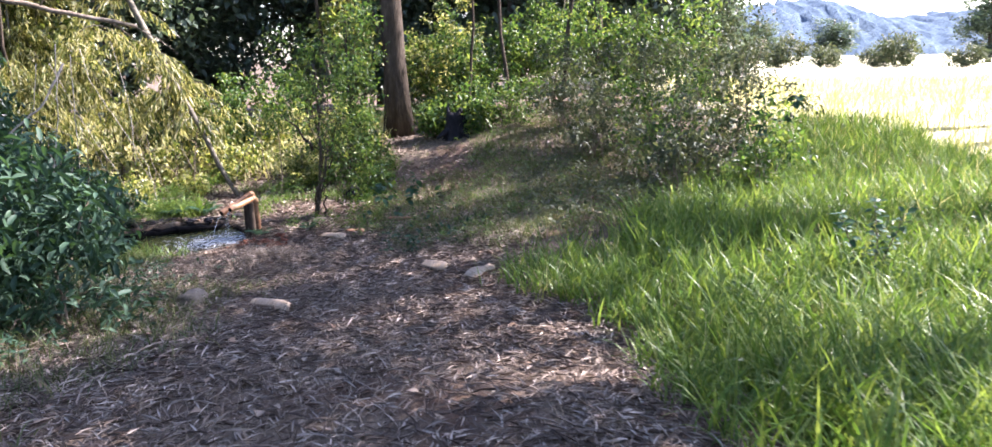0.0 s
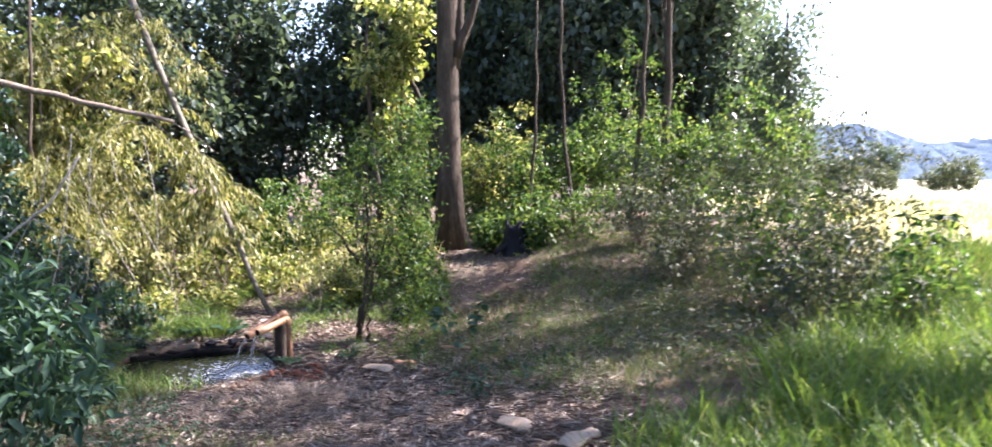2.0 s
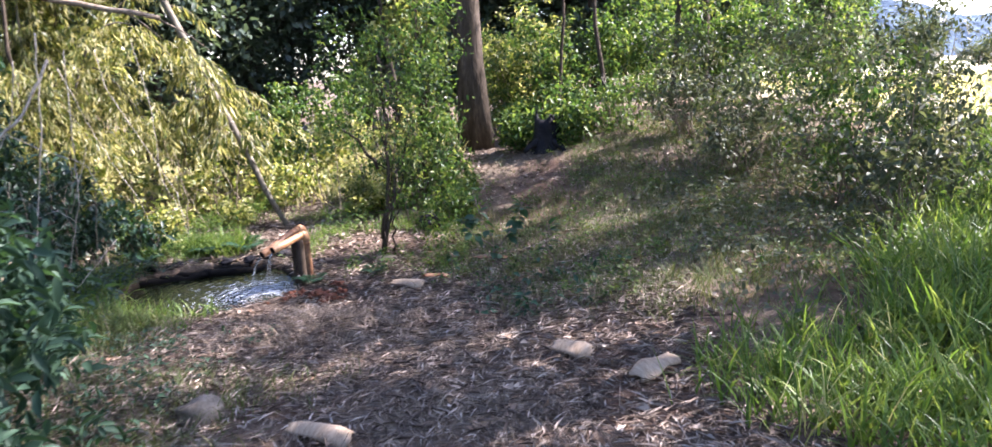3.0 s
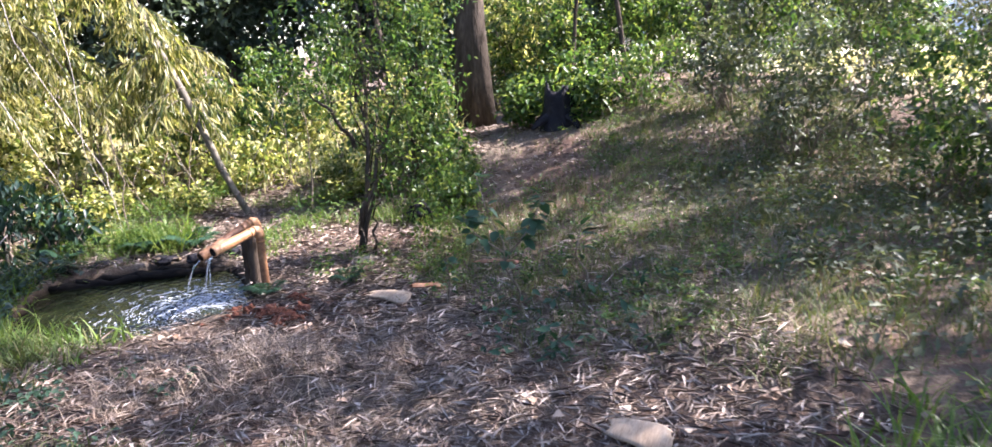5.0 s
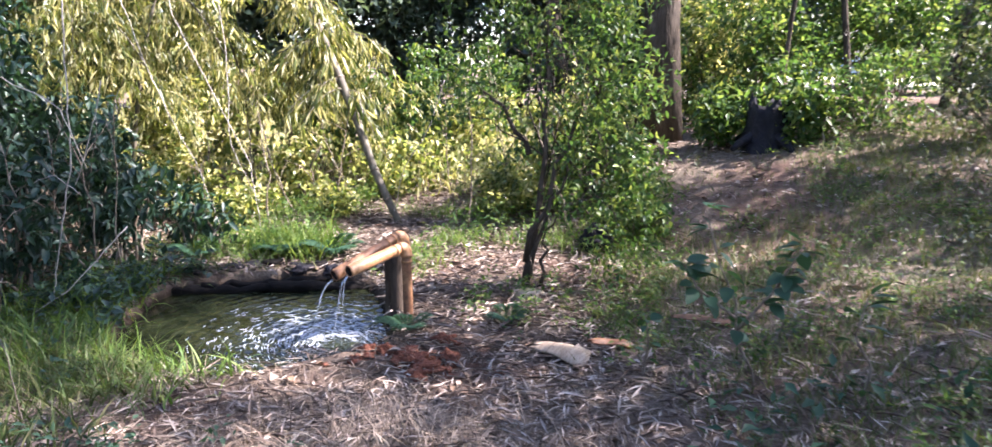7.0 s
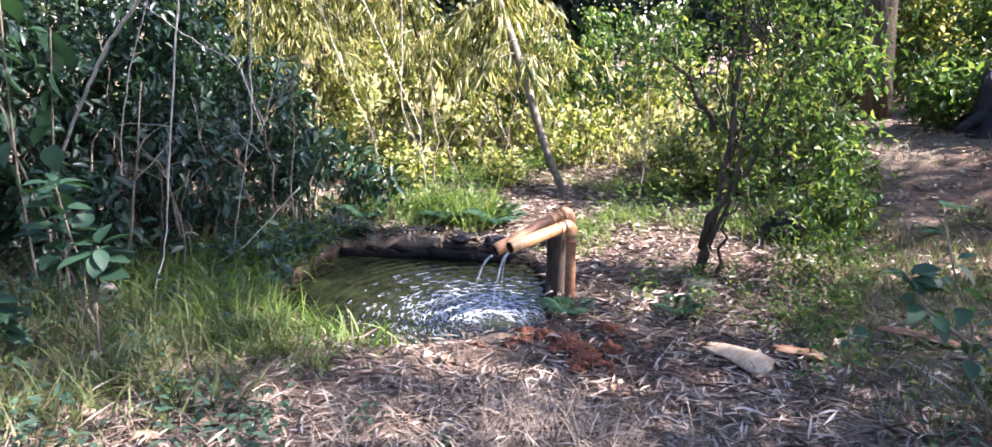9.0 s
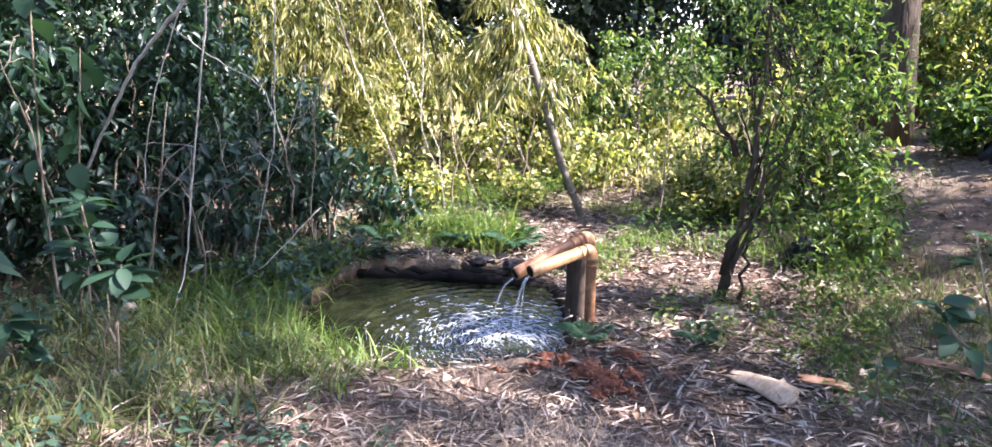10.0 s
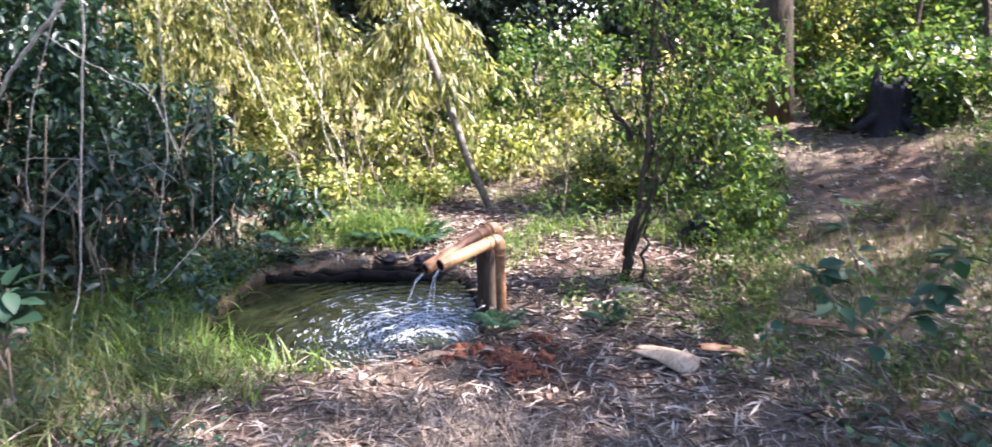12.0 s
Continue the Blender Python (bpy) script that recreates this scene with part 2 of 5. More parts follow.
def tube(points, radii, sides=6):
    """Vertices and triangles of a tapering tube along points."""
    pts = np.asarray(points, float)
    rad = np.broadcast_to(np.asarray(radii, float), (len(pts),))
    tan = unit(np.gradient(pts, axis=0))
    ref = np.array([0.31, 0.17, 0.93]) if abs(tan[:, 2]).mean() < 0.8 else np.array([0.9, 0.3, 0.1])
    u = unit(np.cross(tan, ref))
    w = np.cross(tan, u)
    ang = np.arange(sides) * 2 * math.pi / sides
    ring = np.cos(ang)[None, :, None] * u[:, None] + np.sin(ang)[None, :, None] * w[:, None]
    v = (pts[:, None] + ring * rad[:, None, None]).reshape(-1, 3)
    t = []
    for i in range(len(pts) - 1):
        for j in range(sides):
            a, b = i * sides + j, i * sides + (j + 1) % sides
            t += [(a, b, b + sides), (a, b + sides, a + sides)]
    n = len(v)
    v = np.concatenate([v, pts[:1], pts[-1:]])
    for j in range(sides):
        k = (j + 1) % sides
        t += [(n, k, j), (n + 1, n - sides + j, n - sides + k)]
    return v, np.array(t)


def curve_points(a, b, sag=(0, 0, 0), n=8, wobble=0.0):
    """Points from a to b, bowed by sag at the middle, with some wobble."""
    a, b, s = np.array(a, float), np.array(b, float), np.array(sag, float)
    u = np.linspace(0, 1, n)[:, None]
    p = a + (b - a) * u + s * 4 * u * (1 - u)
    if wobble:
        p[1:-1] += rng.normal(0, wobble, (n - 2, 3))
    return p


def leaf_cloud(base, way, up, length, width, fold=0.18, fine=False):
    """Folded leaves with four corners each: base, two flanks, tip; fine ones are oval, with a rib."""
    n = len(base)
    way, side = unit(way), unit(np.cross(way, up))
    nor = np.cross(side, way)
    L, W = np.broadcast_to(length, (n,))[:, None], np.broadcast_to(width, (n,))[:, None]
    if fine:
        at = lambda u, s, dip: base + way * L * u + side * W * s / 2 + nor * (W * fold * 2 * abs(s) - L * dip)
        v = np.stack([at(0, 0, 0), at(0.22, 0.76, 0), at(0.24, 0, 0), at(0.22, -0.76, 0), at(0.58, 0.92, 0.04), at(0.6, 0, 0.04), at(0.58, -0.92, 0.04), at(1, 0, 0.16)], 1).reshape(-1, 3)
        i = np.arange(n)[:, None] * 8
        return v, np.concatenate([i + f for f in ([0, 2, 1], [0, 3, 2], [1, 2, 5], [1, 5, 4], [2, 3, 6], [2, 6, 5], [4, 5, 7], [5, 6, 7])])
    mid = base + way * L * 0.42
    v = np.stack([base, mid + side * W / 2 + nor * W * fold, base + way * L - nor * L * 0.08, mid - side * W / 2 + nor * W * fold], 1).reshape(-1, 3)
    i = np.arange(n)[:, None] * 4
    return v, np.concatenate([i + [0, 1, 2], i + [0, 2, 3]])


def blades(base, azim, lean, length, width, segs=3, curl=0.9):
    """Grass blades: bent ribbons that narrow to the tip."""
    n = len(base)
    L, W = np.broadcast_to(length, (n,)), np.broadcast_to(width, (n,))
    lean, curl = np.broadcast_to(lean, (n,)), np.broadcast_to(curl, (n,))
    out = np.stack([np.cos(azim), np.sin(azim), np.zeros(n)], 1)
    turn = azim + rng.normal(0, 0.7, n)
    side = np.stack([-np.sin(turn), np.cos(turn), np.zeros(n)], 1)
    p, rows = base.copy(), []
    for k in range(segs + 1):
        u = k / segs
        w = W * (1 - u ** 1.6) * 0.5
        if k < segs:
            rows += [p - side * w[:, None], p + side * w[:, None]]
        else:
            rows += [p]
        th = np.minimum(lean + curl * (u + 0.5 / segs), 2.4)
        p = p + (out * np.sin(th)[:, None] + np.array([0, 0, 1.0]) * np.cos(th)[:, None]) * (L / segs)[:, None]
    v = np.stack(rows, 1).reshape(-1, 3)
    m = 2 * segs + 1
    i = np.arange(n)[:, None] * m
    t = []
    for k in range(segs - 1):
        a = 2 * k
        t += [i + [a, a + 1, a + 3], i + [a, a + 3, a + 2]]
    t.append(i + [2 * segs - 2, 2 * segs - 1, 2 * segs])
    return v, np.concatenate(t)


def rand_dirs(n):
    return unit(rng.normal(0, 1, (n, 3)))


def clumps_in(centre, radii, count, hollow=0.35, uneven=0.3):
    """Clump centres in an uneven ellipsoid, more of them near its skin."""
    d = rand_dirs(count)
    r = hollow + (1 - hollow) * rng.random(count) ** 0.6
    ph = rng.random(3) * 6
    lump = 1 + uneven * np.sin(3.1 * d[:, 0] + ph[0]) * np.sin(2.7 * d[:, 1] + ph[1] + 1.5 * d[:, 2])
    return np.array(centre) + d * np.array(radii) * (r * lump)[:, None]


def crown(centre, radii, clumps, per, clump_r, leaf, aspect=0.45, droop=0.35, hollow=0.35, fine=False):
    """Leaves in clumps, each clump on its own twig."""
    cs = clumps_in(centre, radii, clumps, hollow)
    base = np.repeat(cs, per, 0) + rng.normal(0, clump_r * 0.55, (clumps * per, 3))
    way = rand_dirs(len(base)) + np.array([0, 0, -droop])
    up = rand_dirs(len(base)) * 0.7 + np.array([0, 0, 1.0])
    L = leaf * rng.uniform(0.6, 1.25, len(base))
    return cs, leaf_cloud(base, way, up, L, L * aspect, fine=fine)


def woody(foot, top, stem_r, limbs_to, sides=7, limb_r=0.35, wobble=0.03):
    """A tapered trunk from foot to top, with limbs that end at the given points."""
    trunk = curve_points(foot, top, rng.normal(0, 0.012, 3) * np.linalg.norm(np.subtract(top, foot)) * np.array([1, 1, 0]), 10, wobble * 0.5)
    rad = stem_r * np.linspace(1, 0.35, 10)
    rad[0] *= 1.35
    chunks = [tube(trunk, rad, sides)]
    for q in limbs_to:
        k = int(np.clip(rng.normal(0.6, 0.22) * 10, 2, 9))
        pts = curve_points(trunk[k], q, (0, 0, 0.06 * np.linalg.norm(np.subtract(q, trunk[k]))), 6, wobble)
        chunks.append(tube(pts, rad[k] * limb_r * np.linspace(1, 0.3, 6), 4))
    return join(chunks)


def shrub(name, foot, radii, clumps, per, clump_r, leaf, mat, label, stems=7, category="shrub", aspect=0.45, droop=0.3, group="", lift=0.55, hollow=0.25, stem_r=0.012, fine=False):
    """A shrub: several stems from the foot, and leaves in clumps round them."""
    x, y = foot
    thing = tagged(new(name), label, category, group)
    thing.location = (x, y, gz(x, y) - 0.03)
    cs, leaves = crown((0, 0, radii[2] * (1 + lift) * 0.62), radii, clumps, per, clump_r * 0.72, leaf * 1.08, aspect, droop, hollow, fine)
    v, t = leaves
    v = v.copy()
    v[:, 2] = np.maximum(v[:, 2], 0.02 + 0.05 * rng.random(len(v)))
    for q in cs[rng.permutation(len(cs))[:stems]]:
        b = np.array([rng.normal(0, 0.08), rng.normal(0, 0.08), 0])
        part_mesh("stem", mesh_from("stem", *tube(curve_points(b, q, (0, 0, 0.1), 7, 0.015), stem_r * np.linspace(1.2, 0.4, 7), 5), (M_TWIG,)), thing, smooth=True)
    part_mesh("foliage", mesh_from("foliage", v, t, (mat,)), thing)
    return thing


def scatter(n, x0, x1, y0, y1, keep=None):
    p = np.stack([rng.uniform(x0, x1, n), rng.uniform(y0, y1, n)], 1)
    if keep is not None:
        p = p[rng.random(n) < keep(p[:, 0], p[:, 1])]
    return p


def patchy(x, y, s=1.0, seed=0.0):
    """A soft uneven value from 0 to 1 over the plan."""
    return 0.5 + 0.25 * np.sin(1.7 * s * x + seed + 1.3 * np.sin(1.1 * s * y + seed)) + 0.25 * np.sin(2.3 * s * y - 0.7 * s * x + 2 * seed)


# ---- ground and pond ----
def build_ground():
    xs = np.concatenate([-8.5 - np.geomspace(0.08, 500, 45)[::-1], np.arange(-8.5, 5, 0.07), 5 + np.geomspace(0.08, 500, 45)])
    ys = np.concatenate([-2 - np.geomspace(0.08, 400, 35)[::-1], np.arange(-2, 15, 0.07), 15 + np.geomspace(0.08, 700, 45)])
    X, Y = np.meshgrid(xs, ys, indexing="ij")
    Z = ground_z(X, Y)
    near = (X > -8.5) & (X < 5) & (Y > -2) & (Y < 15)
    Z = Z + near * rng.normal(0, 0.006, X.shape)
    nx, ny = X.shape
    i = np.arange(nx * ny).reshape(nx, ny)
    a, b, c, d = i[:-1, :-1].ravel(), i[1:, :-1].ravel(), i[1:, 1:].ravel(), i[:-1, 1:].ravel()
    t = np.concatenate([np.stack([a, b, c], 1), np.stack([a, c, d], 1)])
    v = np.stack([X, Y, Z], -1).reshape(-1, 3)
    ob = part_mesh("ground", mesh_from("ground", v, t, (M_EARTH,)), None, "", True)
    tagged(ob, "red-brown earth under dead leaves and dry grass", "ground", kind="structure")


SPLASH = (-3.5, 8.92)


def wave_z(X, Y):
    r = np.hypot(X - SPLASH[0], Y - SPLASH[1])
    rings = 0.006 * np.exp(-r / 0.7) * np.sin(r * 78 + 1.2 * np.sin(4 * X + 3 * Y) + 0.5 * np.sin(11 * Y - 7 * X))
    chop = 0.009 * np.exp(-(r / 0.75) ** 2) * (np.sin(46 * X + 31 * Y + 2 * np.sin(9 * Y)) * np.sin(57 * Y - 22 * X) + 0.6 * np.sin(83 * X - 41 * Y) * np.sin(71 * Y + 30 * X))
    return WATER_Z + rings + chop


def build_water():
    xs, ys = np.arange(-5.3, -2.85, 0.0125), np.arange(8.1, 10.3, 0.0125)
    X, Y = np.meshgrid(xs, ys, indexing="ij")
    Z = wave_z(X, Y)
    inside = pond_u(X, Y) < 1.07
    nx, ny = X.shape
    i = np.arange(nx * ny).reshape(nx, ny)
    q = (inside[:-1, :-1] & inside[1:, 1:]).ravel()
    a, b, c, d = (k.ravel()[q] for k in (i[:-1, :-1], i[1:, :-1], i[1:, 1:], i[:-1, 1:]))
    ob = part_mesh("water", mesh_from("water", np.stack([X, Y, Z], -1).reshape(-1, 3), np.concatenate([np.stack([a, b, c], 1), np.stack([a, c, d], 1)]), (M_WATER,)), None, "", True)
    tagged(ob, "dark rippled pond water under two pipe spouts", "water", kind="structure")


build_ground()
build_water()


def build_froth_glints():
    """Streaks of froth, also painted sky glints, on the ripples round where the jets strike."""
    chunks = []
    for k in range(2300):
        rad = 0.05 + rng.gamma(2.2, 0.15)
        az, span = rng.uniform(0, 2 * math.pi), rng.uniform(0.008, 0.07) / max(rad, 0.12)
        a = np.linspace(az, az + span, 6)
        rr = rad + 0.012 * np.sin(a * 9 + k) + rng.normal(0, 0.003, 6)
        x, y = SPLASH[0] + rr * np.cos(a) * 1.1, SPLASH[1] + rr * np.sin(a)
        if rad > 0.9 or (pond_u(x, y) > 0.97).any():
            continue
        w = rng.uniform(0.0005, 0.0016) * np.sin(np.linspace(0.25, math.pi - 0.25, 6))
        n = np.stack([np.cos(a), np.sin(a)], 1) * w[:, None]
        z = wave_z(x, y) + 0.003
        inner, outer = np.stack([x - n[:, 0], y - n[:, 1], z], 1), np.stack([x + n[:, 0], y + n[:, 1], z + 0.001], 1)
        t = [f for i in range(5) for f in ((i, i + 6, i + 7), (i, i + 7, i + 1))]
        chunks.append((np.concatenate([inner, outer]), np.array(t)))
    tagged(part_mesh("foam", mesh_from("foam", *join(chunks), (M_FROTH_GLINT,))), "white froth and painted sky glints on the ripples under the spouts", "foam", kind="stuff")


build_froth_glints()


# ---- the pipe spouts on their post ----
def pipe(name, a, b, r, mat, parent, nodes=(0.25, 0.7), hollow=True, label=""):
    """A hollow pipe from a (open end) to b with swollen joints."""
    a, b = Vector(a), Vector(b)
    d = (b - a)
    n, L = 40, d.length
    outer, t = [], []
    zs, rs = [], []
    for k in range(n + 1):
        u = k / n
        s = 1.0
        for nd in nodes:
            s += 0.1 * math.exp(-((u - nd) * L / 0.012) ** 2) - 0.035 * math.exp(-((u - nd) * L / 0.03 - 0.9) ** 2)
        zs.append(u * L)
        rs.append(r * s * (1 - 0.05 * u))
    if hollow:
        zs = [0.14, 0.0] + zs
        rs = [r * 0.82, r * 0.84] + rs
    q = d.to_track_quat("Z", "Y")
    bm = bmesh.new()
    rings = []
    for z, rr in zip(zs, rs):
        rings.append([bm.verts.new(a + q @ Vector((rr * math.cos(j * math.pi / 10), rr * math.sin(j * math.pi / 10), z))) for j in range(20)])
    for r0, r1 in zip(rings, rings[1:]):
        for j in range(20):
            bm.faces.new((r0[j], r0[(j + 1) % 20], r1[(j + 1) % 20], r1[j]))
    bm.faces.new(rings[-1])
    bm.faces.new(rings[0][::-1])
    me = bpy.data.meshes.new(name)
    if hollow:
        bm.faces.ensure_lookup_table()
        for f in bm.faces[:20]:
            f.material_index = 1
        bm.faces[-1].material_index = 1
    bm.to_mesh(me)
    bm.free()
    me.materials.append(mat)
    me.materials.append(M_INSIDE)
    culm = part_mesh(name, me, parent, label, True)
    for nd in nodes:
        c = a + d * nd
        ringpts = [c + q @ Vector((0, 0, -0.004)), c + q @ Vector((0, 0, 0.004))]
        part_mesh("collar", mesh_from("collar", *tube(ringpts, [r * 1.1, r * 1.08], 20), (M_NODE,)), culm, "raised pipe collar", True)
    return culm


POST = (-3.2, 9.33)


def build_spout():
    pz = gz(*POST)
    thing = tagged(new("water_spout"), "weathered orange-tan pipe spouts on a post beside the pond", "water spout")
    front_end, front_top = (-3.385, 8.9, -0.333), (-3.215, 9.25, -0.262)
    rear_end, rear_top = (-3.535, 9.0, -0.4), (-3.3, 9.4, -0.235)
    pipe("spout_pipe", front_end, front_top, 0.037, M_PIPE, thing, (0.9,), True, "salmon-tan pipe with an open end")
    pipe("spout_pipe", rear_end, rear_top, 0.038, M_PIPE_OLD, thing, (0.84, 0.95), True, "brown stained pipe with an open end")
    pipe("upright_pipe", (-3.165, 9.28, pz - 0.12), (-3.18, 9.28, -0.31), 0.032, M_PIPE_OLD, thing, (0.93,), False, "orange-brown upright pipe")
    for a, b, c, r in ((front_top, (-3.185, 9.29, -0.25), (-3.18, 9.28, -0.32), 0.039), (rear_top, (-3.272, 9.445, -0.21), (-3.262, 9.435, -0.29), 0.04)):
        u = np.linspace(0, 1, 9)[:, None]
        p = (1 - u) ** 2 * np.array(a) + 2 * u * (1 - u) * np.array(b) + u ** 2 * np.array(c)
        part_mesh("elbow", mesh_from("elbow", *tube(p, r, 18), (M_PIPE,)), thing, "tan pipe elbow", True)
    pipe("rear_upright", (-3.262, 9.435, pz - 0.12), (-3.262, 9.435, -0.28), 0.032, M_PIPE_OLD, thing, (0.93,), False)
    for x, y, top, rad in ((-3.275, 9.33, -0.31, 0.045), (-3.365, 9.42, -0.32, 0.035)):
        pts = curve_points((x, y, pz - 0.12), (x, y + 0.01, top), (0.004, 0, 0), 8, 0.003)
        part_mesh("post", mesh_from("post", *tube(pts, rad * np.array([1.1, 1, 1.05, 0.96, 1, 0.97, 1.02, 0.94]), 9), (M_WOOD,)), thing, "rough weathered wooden post", True)


def stream(a, b, w):
    pts = []
    for k in range(12):
        u = k / 11
        pts.append((a[0] + (b[0] - a[0]) * math.sqrt(u), a[1] + (b[1] - a[1]) * math.sqrt(u), a[2] + (b[2] - a[2]) * u))
    rad = [0.75 * w * (1 - 0.65 * k / 11) * (1 + 0.2 * math.sin(k * 2.2)) for k in range(12)]
    return part_mesh("water_stream", mesh_from("water_stream", *tube(pts, rad, 8), (M_STREAM,)), None, "", True)


build_spout()
for a, b, w in (((-3.388, 8.892, -0.358), (-3.46, 8.82, WATER_Z), 0.009), ((-3.4, 8.9, -0.36), (-3.43, 8.87, WATER_Z), 0.006),
                ((-3.54, 8.99, -0.425), (-3.65, 8.9, WATER_Z), 0.009)):
    tagged(stream(a, b, w), "clear stream of water falling from a pipe", "water jet", "streams from the spouts")


def leaning_pole():
    """A bent bamboo culm that stands behind the pond, with leaf sprays hanging from its upper part."""
    thing = tagged(new("leaning_pole"), "bent grey-brown bamboo pole leaning over the pond bank", "pole")
    pts = np.array([(-4.2, 11.7, -0.85), (-4.27, 11.7, -0.72), (-4.42, 11.72, -0.45), (-4.57, 11.74, -0.17), (-4.78, 11.78, 0.34), (-5.0, 11.88, 0.72), (-5.26, 12.0, 1.15), (-5.75, 12.25, 2.0), (-6.3, 12.5, 3.0), (-6.9, 12.8, 4.2)])
    shaft = part_mesh("shaft", mesh_from("shaft", *tube(pts, np.linspace(0.033, 0.055, len(pts)), 10), (M_POLE,)), thing, "", True)
    for k in range(2, len(pts) - 1):
        c = pts[k]
        d = unit(pts[k + 1] - pts[k]) * 0.008
        part_mesh("node", mesh_from("node", *tube([c - d, c, c + d], [0.037 + 0.0024 * k, 0.043 + 0.0024 * k, 0.037 + 0.0024 * k], 10), (M_TWIG,)), shaft, "raised grey bamboo node", True)
    base, way, ln = [], [], []
    for k in range(40):
        u = rng.uniform(4.4, 8.2)
        c = pts[int(u)] + (pts[min(int(u) + 1, 9)] - pts[int(u)]) * (u % 1)
        out = unit(np.array([rng.normal(), rng.normal(), 0.1]))
        reach = rng.uniform(0.25, 0.8)
        twig = np.array([c + out * reach * f + np.array([0, 0, -0.55 * reach * f * f]) for f in np.linspace(0, 1, 6)])
        part_mesh("twig", mesh_from("twig", *tube(twig, np.linspace(0.006, 0.002, 6), 5), (M_POLE,)), thing, smooth=True)
        for q in twig[1:]:
            base.append(q + rng.normal(0, 0.02, (9, 3)))
            way.append(out * 0.3 + rng.normal(0, 0.3, (9, 3)) + np.array([0, 0, -1.0]))
            ln.append(rng.uniform(0.12, 0.24, 9))
    base, way, ln = np.concatenate(base), np.concatenate(way), np.concatenate(ln)
    part_mesh("foliage", mesh_from("foliage", *leaf_cloud(base, way, rand_dirs(len(base)), ln, ln * 0.12 + 0.005, 0.1), (M_BAMBOO,)), thing, "hanging narrow bamboo leaves")


leaning_pole()

# ---- large plants round the clearing ----
def lobed_tree(name, foot, height, stem_r, lobes, clump_r, leaf, mat, label, side_stems=(), category="tree", group="", aspect=0.45, droop=0.35, limbs=6, bark=None, lean=(0, 0), fine=False):
    """A tree whose crown is made of several uneven lobes: (centre, radii, clumps, leaves in a clump)."""
    x, y = foot
    thing = tagged(new(name), label, category, group)
    thing.location = (x, y, gz(x, y) - 0.04)
    clouds, ends = [], []
    for c, r, n, per in lobes:
        cs, lv = crown(c, r, n, per, clump_r, leaf, aspect, droop, 0.1, fine)
        clouds.append(lv)
        ends += list(cs[rng.permutation(len(cs))[:limbs]])
    part_mesh("trunk", mesh_from("trunk", *woody((0, 0, 0), (*lean, height), stem_r, ends, 9), (bark or M_BARK,)), thing, smooth=True)
    for a, b, r in side_stems:
        part_mesh("side_stem", mesh_from("side_stem", *tube(curve_points(a, b, (0, 0, 0.08), 9, 0.02), r * np.linspace(1.1, 0.4, 9), 6), (bark or M_BARK,)), thing, smooth=True)
    part_mesh("crown", mesh_from("crown", *join(clouds), (mat,)), thing)
    return thing


lobed_tree("small_tree", (-2.62, 10.16), 2.2, 0.027,
           [((0.1, 0.05, 1.9), (0.75, 0.65, 0.45), 34, 30), ((-0.45, 0.1, 1.45), (0.45, 0.4, 0.35), 16, 28), ((0.55, 0.0, 1.35), (0.55, 0.45, 0.5), 34, 32), ((0.6, 0.05, 0.75), (0.45, 0.35, 0.35), 20, 32), ((0.2, 0.2, 2.4), (0.85, 0.6, 0.4), 30, 30), ((0.6, 0.1, 0.36), (0.3, 0.25, 0.24), 10, 30)],
           0.14, 0.056, M_SHRUB, "slender small-leaved tree with forked stems beside the pond",
           side_stems=(((0, 0, 0.22), (0.42, 0.02, 1.5), 0.021), ((0.03, 0, 0.1), (0.3, -0.1, 0.95), 0.018), ((0.0, 0.02, 1.0), (-0.45, 0.1, 1.5), 0.02), ((0.1, 0, 0.02), (0.22, 0.1, 0.6), 0.014)), aspect=0.45, fine=True, lean=(0.1, 0.03))
lobed_tree("small_tree", (-2.5, 12.4), 2.6, 0.04,
           [((0.15, 0, 0.9), (0.42, 0.42, 0.5), 26, 28), ((0.1, 0.1, 1.7), (0.42, 0.42, 0.5), 26, 28), ((0.2, 0.1, 2.5), (0.45, 0.45, 0.5), 24, 26), ((0.35, -0.1, 0.4), (0.35, 0.35, 0.3), 16, 34)],
           0.16, 0.085, M_SHRUB, "dense dark green young tree at the edge of the clearing",
           side_stems=(((0, 0, 0.1), (0.3, 0.05, 1.5), 0.022),), aspect=0.45, fine=True)
lobed_tree("tall_tree", (-2.02, 15.0), 13.0, 0.25,
           [((0.4, 0.5, 12.6), (2.2, 2.2, 1.4), 60, 40), ((-1.5, 0.6, 11.8), (1.4, 1.4, 1.0), 30, 40), ((1.7, 0.8, 12.0), (1.4, 1.4, 1.1), 30, 40)],
           0.4, 0.14, M_CANOPY, "tall tree with a thick brown trunk behind the clearing",
           side_stems=(((-0.15, 0, 1.7), (-0.8, 0.2, 3.2), 0.06), ((0.1, 0, 3.6), (0.9, -0.2, 5.8), 0.09), ((0.05, 0.1, 3.4), (0.35, 0.3, 6.4), 0.1)), limbs=5)


